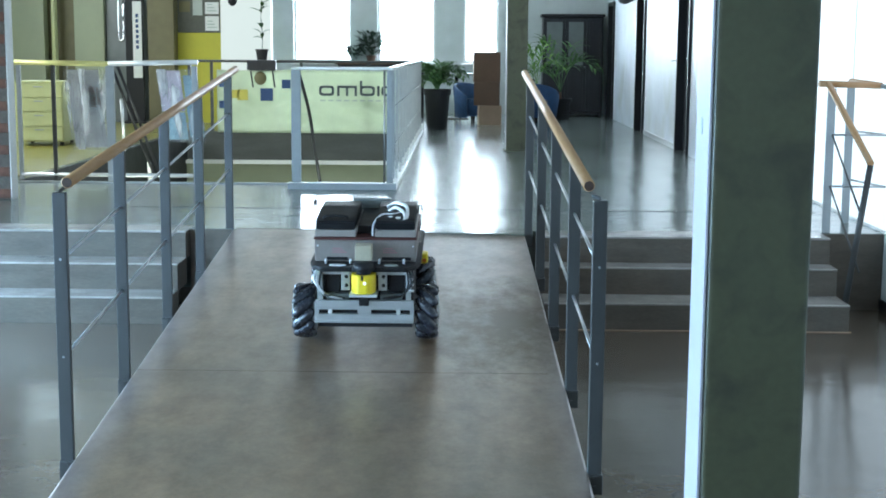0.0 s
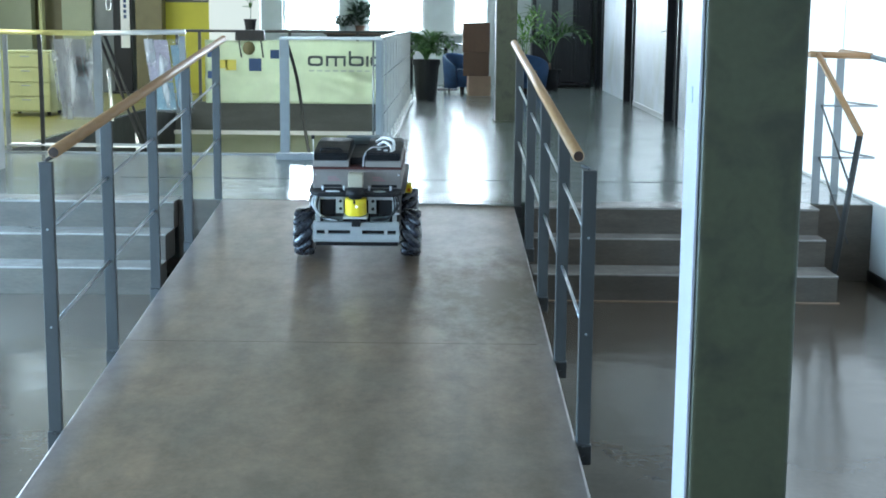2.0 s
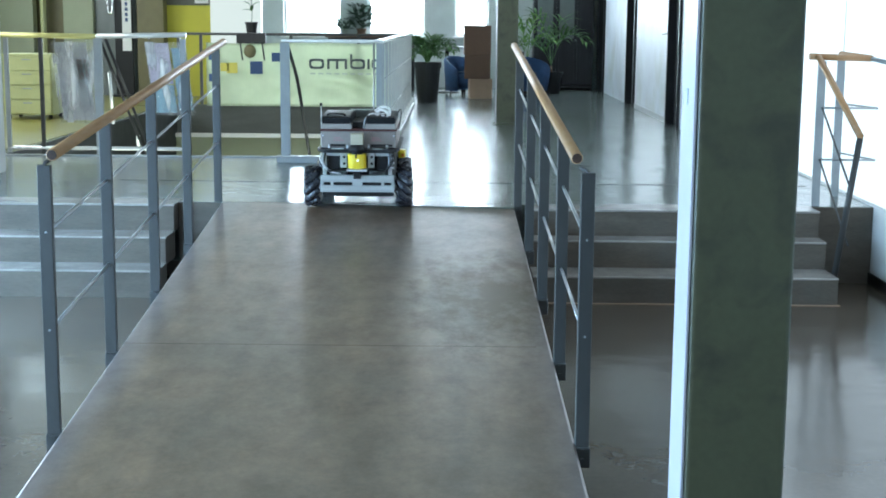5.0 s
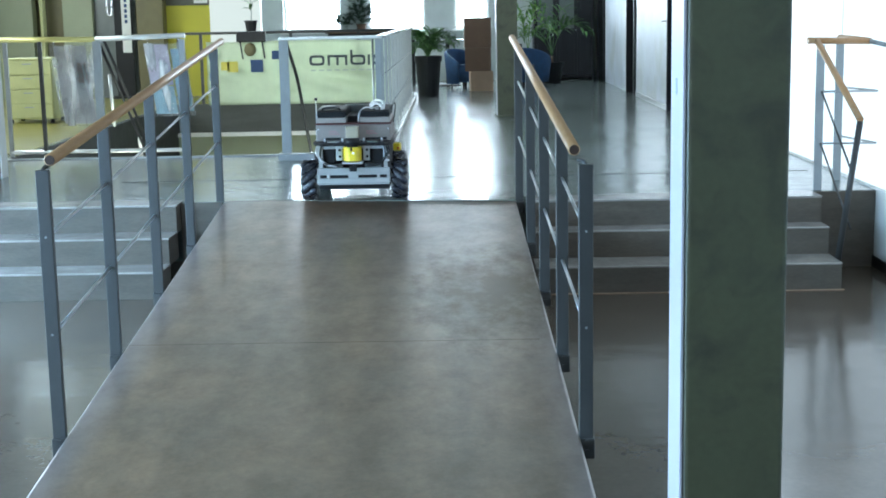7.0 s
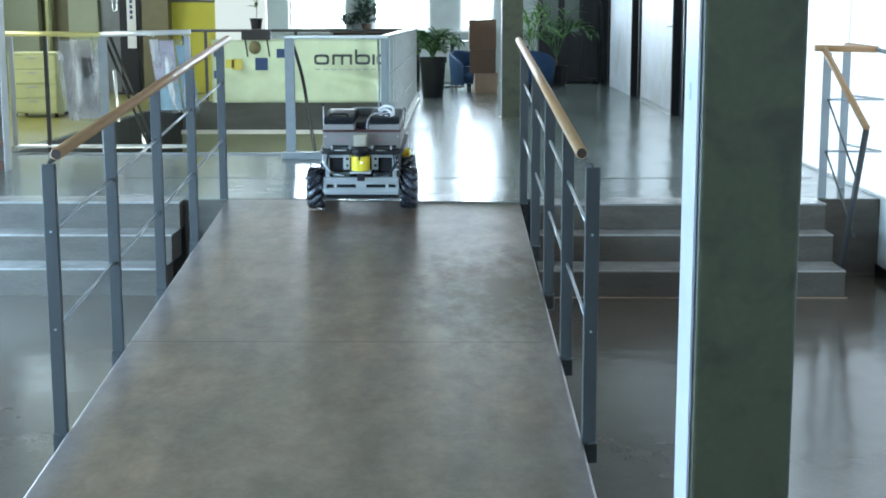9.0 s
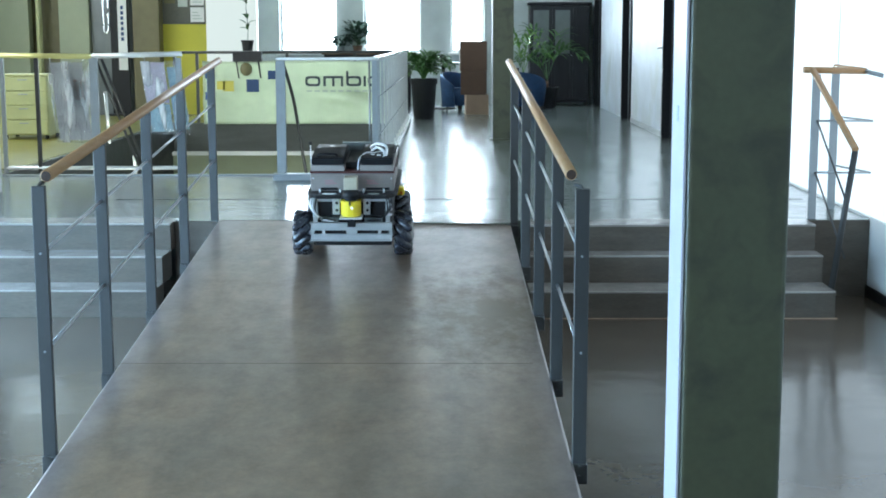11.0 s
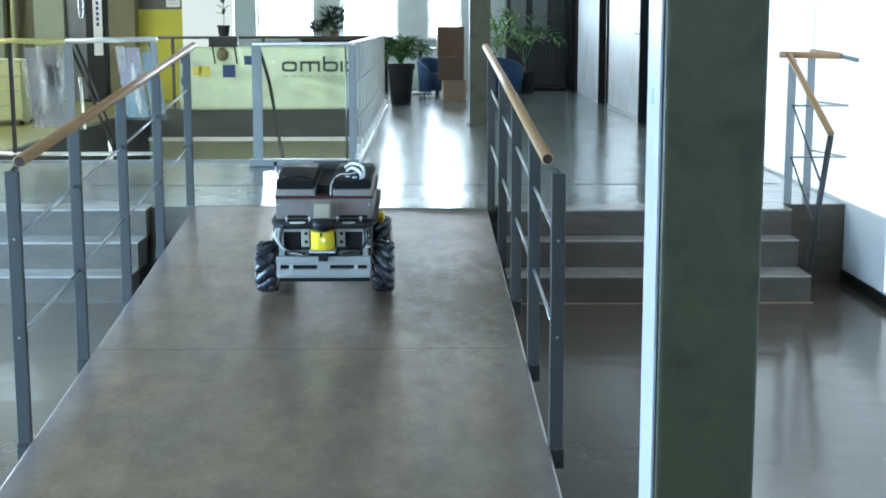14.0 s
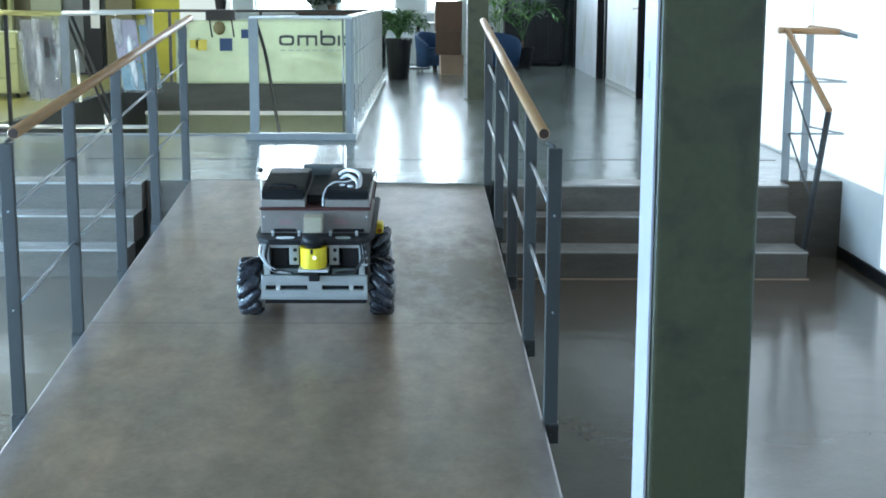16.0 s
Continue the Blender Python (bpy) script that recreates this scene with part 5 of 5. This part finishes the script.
def brochure_holder(x0, x1, z0, z1, panels, label):
    """A clear pocket sheet hung on the railing with printed leaves in it."""
    th = empty("brochure_holder", label, "brochure holder", "brochure holders", (0, 3.14, 0))
    bm = bmesh.new()
    n, lean = 8, 0.07
    for k in range(n):
        a, b = x0 + (x1 - x0) * k / n, x0 + (x1 - x0) * (k + 1) / n
        ya, yb = (0.022 * math.sin(3 * j / n * math.pi) + 0.012 * math.sin(7.3 * j) for j in (k, k + 1))
        v = [bm.verts.new(p) for p in ((a + lean, ya, z0), (b + lean, yb, z0), (b, yb * 0.3, z1), (a, ya * 0.3, z1))]
        bm.faces.new(v)
    bmesh.ops.remove_doubles(bm, verts=bm.verts[:], dist=1e-4)
    bmesh.ops.solidify(bm, geom=bm.faces[:], thickness=0.004)
    part("pocket", bm, M["acrylic"], th, "", True)
    for a, b, c, d, m in panels:
        bm, lo, hi = bmesh.new(), lean * (z1 - c) / (z1 - z0), lean * (z1 - d) / (z1 - z0)
        prism(bm, [(a + lo, c), (b + lo, c), (b + hi, d), (a + hi, d)], "y", 0.030, 0.036)
        part("print", bm, m, th)
    for x in (x0 + 0.04, x1 - 0.04):
        bm = bmesh.new()
        tube(bm, (x, 0.0, z1 - 0.01), (x, -0.03, z1 + 0.045), 0.004, 6)
        part("hook", bm, M["chrome"], th)


brochure_holder(-1.95, -1.60, 0.73, 1.41, [(-1.93, -1.66, 0.75, 1.40, M["greypaper"]), (-1.76, -1.71, 1.09, 1.26, M["pink"]), (-1.70, -1.65, 1.09, 1.26, M["pink"])],
                "clear brochure sheet with pale prints hung on the railing")
brochure_holder(-1.16, -0.82, 0.80, 1.41, [(-1.16, -0.97, 1.06, 1.40, M["lilac"]), (-1.15, -0.97, 0.82, 1.05, M["teal"]), (-0.95, -0.83, 0.84, 1.36, M["teal"])],
                "clear brochure sheet with lilac and teal prints on the railing")


def drawer_unit():
    th = empty("drawer_unit", "cream drawer unit on the raised floor, yellow light put into its colour", "cabinet", "", (-3.32, 7.2, UP))
    block("body", (-0.28, 0.26, -0.25, 0.25, 0.05, 0.70), M["cream_yellow"], th, 0.006)
    block("top", (-0.29, 0.27, -0.262, 0.26, 0.701, 0.725), M["cream_yellow"], th, 0.005)
    for k in range(4):
        dr = block("drawer", (-0.272, 0.252, -0.272, -0.252, 0.065 + 0.16 * k, 0.215 + 0.16 * k), M["cream_yellow"], th, 0.004)
        block("grip", (-0.06, 0.04, -0.284, -0.273, 0.178 + 0.16 * k, 0.190 + 0.16 * k), M["fence"], dr, 0.002)
    for x in (-0.24, 0.22):
        for y in (-0.2, 0.2):
            part("caster", tube(bmesh.new(), (x, y, 0), (x, y, 0.05), 0.022, 10), M["black"], th)


drawer_unit()


def pin_board():
    th = empty("pin_board", "grey pin board with notices on the yellow wall", "notice board", "", (-2.485, PY - 0.003, 1.80))
    bm = bmesh.new()
    box(bm, -0.31, 0.32, -0.02, 0.0, 0.0, 0.62, 0.004)
    part("board", bm, M["board"], th)
    for a, b, c, d, m in ((0.10, 0.30, 0.03, 0.24, M["paper"]), (0.10, 0.30, 0.27, 0.44, M["paper"]), (-0.08, 0.06, 0.25, 0.56, M["paleink"]),
                          (-0.28, -0.12, 0.30, 0.45, M["olive"])):
        n = block("notice", (a, b, -0.024, -0.0205, c, d), m, th, 0)
        for k in range(3):
            if m is M["paper"]:
                block("text_bar", (a + 0.03, b - 0.03 - 0.03 * k, -0.0255, -0.0242, c + 0.04 + 0.045 * k, c + 0.055 + 0.045 * k), M["paleink"], n, 0)


pin_board()


def speaker(at):
    th = empty("wall_speaker", "small dark round loudspeaker on a wall bracket", "loudspeaker", "wall speakers", at)
    bm = bmesh.new()
    tube(bm, (0, 0, 0), (0, -0.08, 0.0), 0.02, 8)
    part("bracket", bm, M["black"], th)
    bm = bmesh.new()
    bmesh.ops.create_uvsphere(bm, u_segments=14, v_segments=9, radius=0.085, matrix=Matrix.Translation((0, -0.13, 0)) @ Matrix.Diagonal((0.8, 0.8, 1.0, 1)))
    part("housing", bm, M["black"], th, "", True)


speaker((-1.96, PY - 0.02, 2.27))


def door_lamp(y):
    th = empty("door_lamp", "dark dome lamp on the wall above a doorway", "wall lamp", "door lamps", (CW, y, 2.31))
    bm = bmesh.new()
    bmesh.ops.create_uvsphere(bm, u_segments=16, v_segments=8, radius=0.10, matrix=Matrix.Translation((-0.12, 0, 0)) @ Matrix.Diagonal((1.0, 1.2, 0.7, 1)))
    part("shade", bm, M["post"], th, "", True)
    bm = bmesh.new()
    tube(bm, (0, 0, 0), (-0.06, 0, 0), 0.03, 10)
    part("bracket", bm, M["black"], th)


for y_ in (7.75, 11.6):
    door_lamp(y_)


def banner_stand():
    th = empty("sign_stand", "narrow dark sign with white vertical strip", "sign", "", (-3.36, PY - 0.28, UP))
    block("panel", (-0.14, 0.12, -0.02, 0.02, 0.03, 2.1), M["black"], th, 0.004)
    st = block("strip", (-0.03, 0.10, -0.026, -0.021, 0.66, 1.76), M["paper"], th, 0.001)
    for k in range(7):
        block("text_bar", (0.015, 0.055, -0.029, -0.0265, 1.08 + 0.075 * k, 1.13 + 0.075 * k), M["navy"], st, 0)
    block("foot", (-0.2, 0.2, -0.15, 0.15, 0.0, 0.028), M["black"], th, 0.006)
    bm = bmesh.new()
    path_tube(bm, [(-0.225, -0.05, z) for z in (2.2, 1.9, 1.6, 1.4, 1.28)] + [(-0.215, -0.05, 1.215), (-0.19, -0.05, 1.19), (-0.165, -0.05, 1.215)]
              + [(-0.155, -0.05, z) for z in (1.28, 1.4, 1.6, 1.9, 2.2)], 0.017)
    part("chrome_hoop", bm, M["chrome"], th)


banner_stand()


# ---- brick pillar at the edge of the landing: bricks as pieces ----
def brick_pillar():
    th = empty("pillar_brick", "red-brown brick pillar with a white plastered corner", "pillar", kind="structure")
    X0, X1, Y0, Y1 = -2.75, -1.885, 1.50, 1.64
    block("core", (X0 + 0.012, X1 + 0.0, Y0 + 0.012, Y1 - 0.012, UP, CEIL), M["mortar"], th, 0)
    block("plaster_corner", (X1 + 0.002, X1 + 0.012, Y0 - 0.002, Y1, UP, CEIL), M["white"], th, 0.003)
    bm = bmesh.new()
    box(bm, 0, 0.24, 0, 0.11, 0, 0.068, 0.004, segs=1)
    me = bpy.data.meshes.new("brick")
    bm.to_mesh(me)
    bm.free()
    me.materials.append(M["brick"])
    rnd = random.Random(9)
    z, row = UP + 0.012, 0
    while z + 0.07 < 2.75:
        x = X1 - 0.002 - 0.24 - (0.125 if row % 2 else 0.0)
        while x > X0:
            b = new("brick", me)
            b.parent = th
            b.location = (x, Y0 - 0.004 + rnd.uniform(-0.003, 0.003), z)
            x -= 0.25
        z, row = z + 0.08, row + 1


brick_pillar()


# ---- what moves ----
# seconds, place across the ramp, place of the front wheels along it
TRIP = [
    (0.0, 0.995, -2.30), (0.5, 0.983, -2.075), (1.0, 0.970, -1.825), (1.5, 0.957, -1.585), (2.0, 0.942, -1.35), (2.5, 0.930, -1.115),
    (3.0, 0.917, -0.86), (3.5, 0.898, -0.635), (4.0, 0.885, -0.405), (4.2, 0.88, -0.32), (4.7, 0.868, -0.16), (5.2, 0.855, -0.07), (5.8, 0.838, -0.02),
    (6.3, 0.825, 0.0), (7.0, 0.822, 0.005), (7.5, 0.826, 0.0), (8.0, 0.836, -0.03), (8.5, 0.845, -0.10), (9.0, 0.862, -0.26), (9.2, 0.868, -0.32),
    (9.7, 0.879, -0.47), (10.2, 0.890, -0.63), (10.8, 0.903, -0.82), (11.3, 0.913, -0.975), (12.0, 0.925, -1.20), (12.5, 0.934, -1.365), (13.0, 0.944, -1.56),
    (13.5, 0.953, -1.735), (14.0, 0.960, -1.93), (14.5, 0.971, -2.115), (15.0, 0.981, -2.31), (15.5, 0.993, -2.495), (16.0, 0.999, -2.685)]


def motions():
    body, spins = [], []
    for t, x, y in TRIP:
        z0, z1 = ramp_z(y), ramp_z(y + BASE_L)
        pitch = math.degrees(math.atan2(z1 - z0, BASE_L))
        body.append((t, pose(x, y, z0, pitch, 0, 0)))
        spins.append((t, math.degrees((y - TRIP[0][2]) / WHEEL_R)))
    walk(ROBOT, body)
    for w in WHEELS:
        wx, wy = w.location.x, w.location.y
        walk(w, [(t, pose(wx, wy, WHEEL_R, -a, 0, 0)) for t, a in dense(spins)])


def dense(rows):
    """Rows between the given ones, so that no wheel turns far from row to row."""
    out = []
    for (t0, a0), (t1, a1) in zip(rows, rows[1:]):
        n = max(1, int(abs(a1 - a0) // 45) + 1)
        out += [(t0 + (t1 - t0) * k / n, a0 + (a1 - a0) * k / n) for k in range(n)]
    return out + [rows[-1]]


motions()
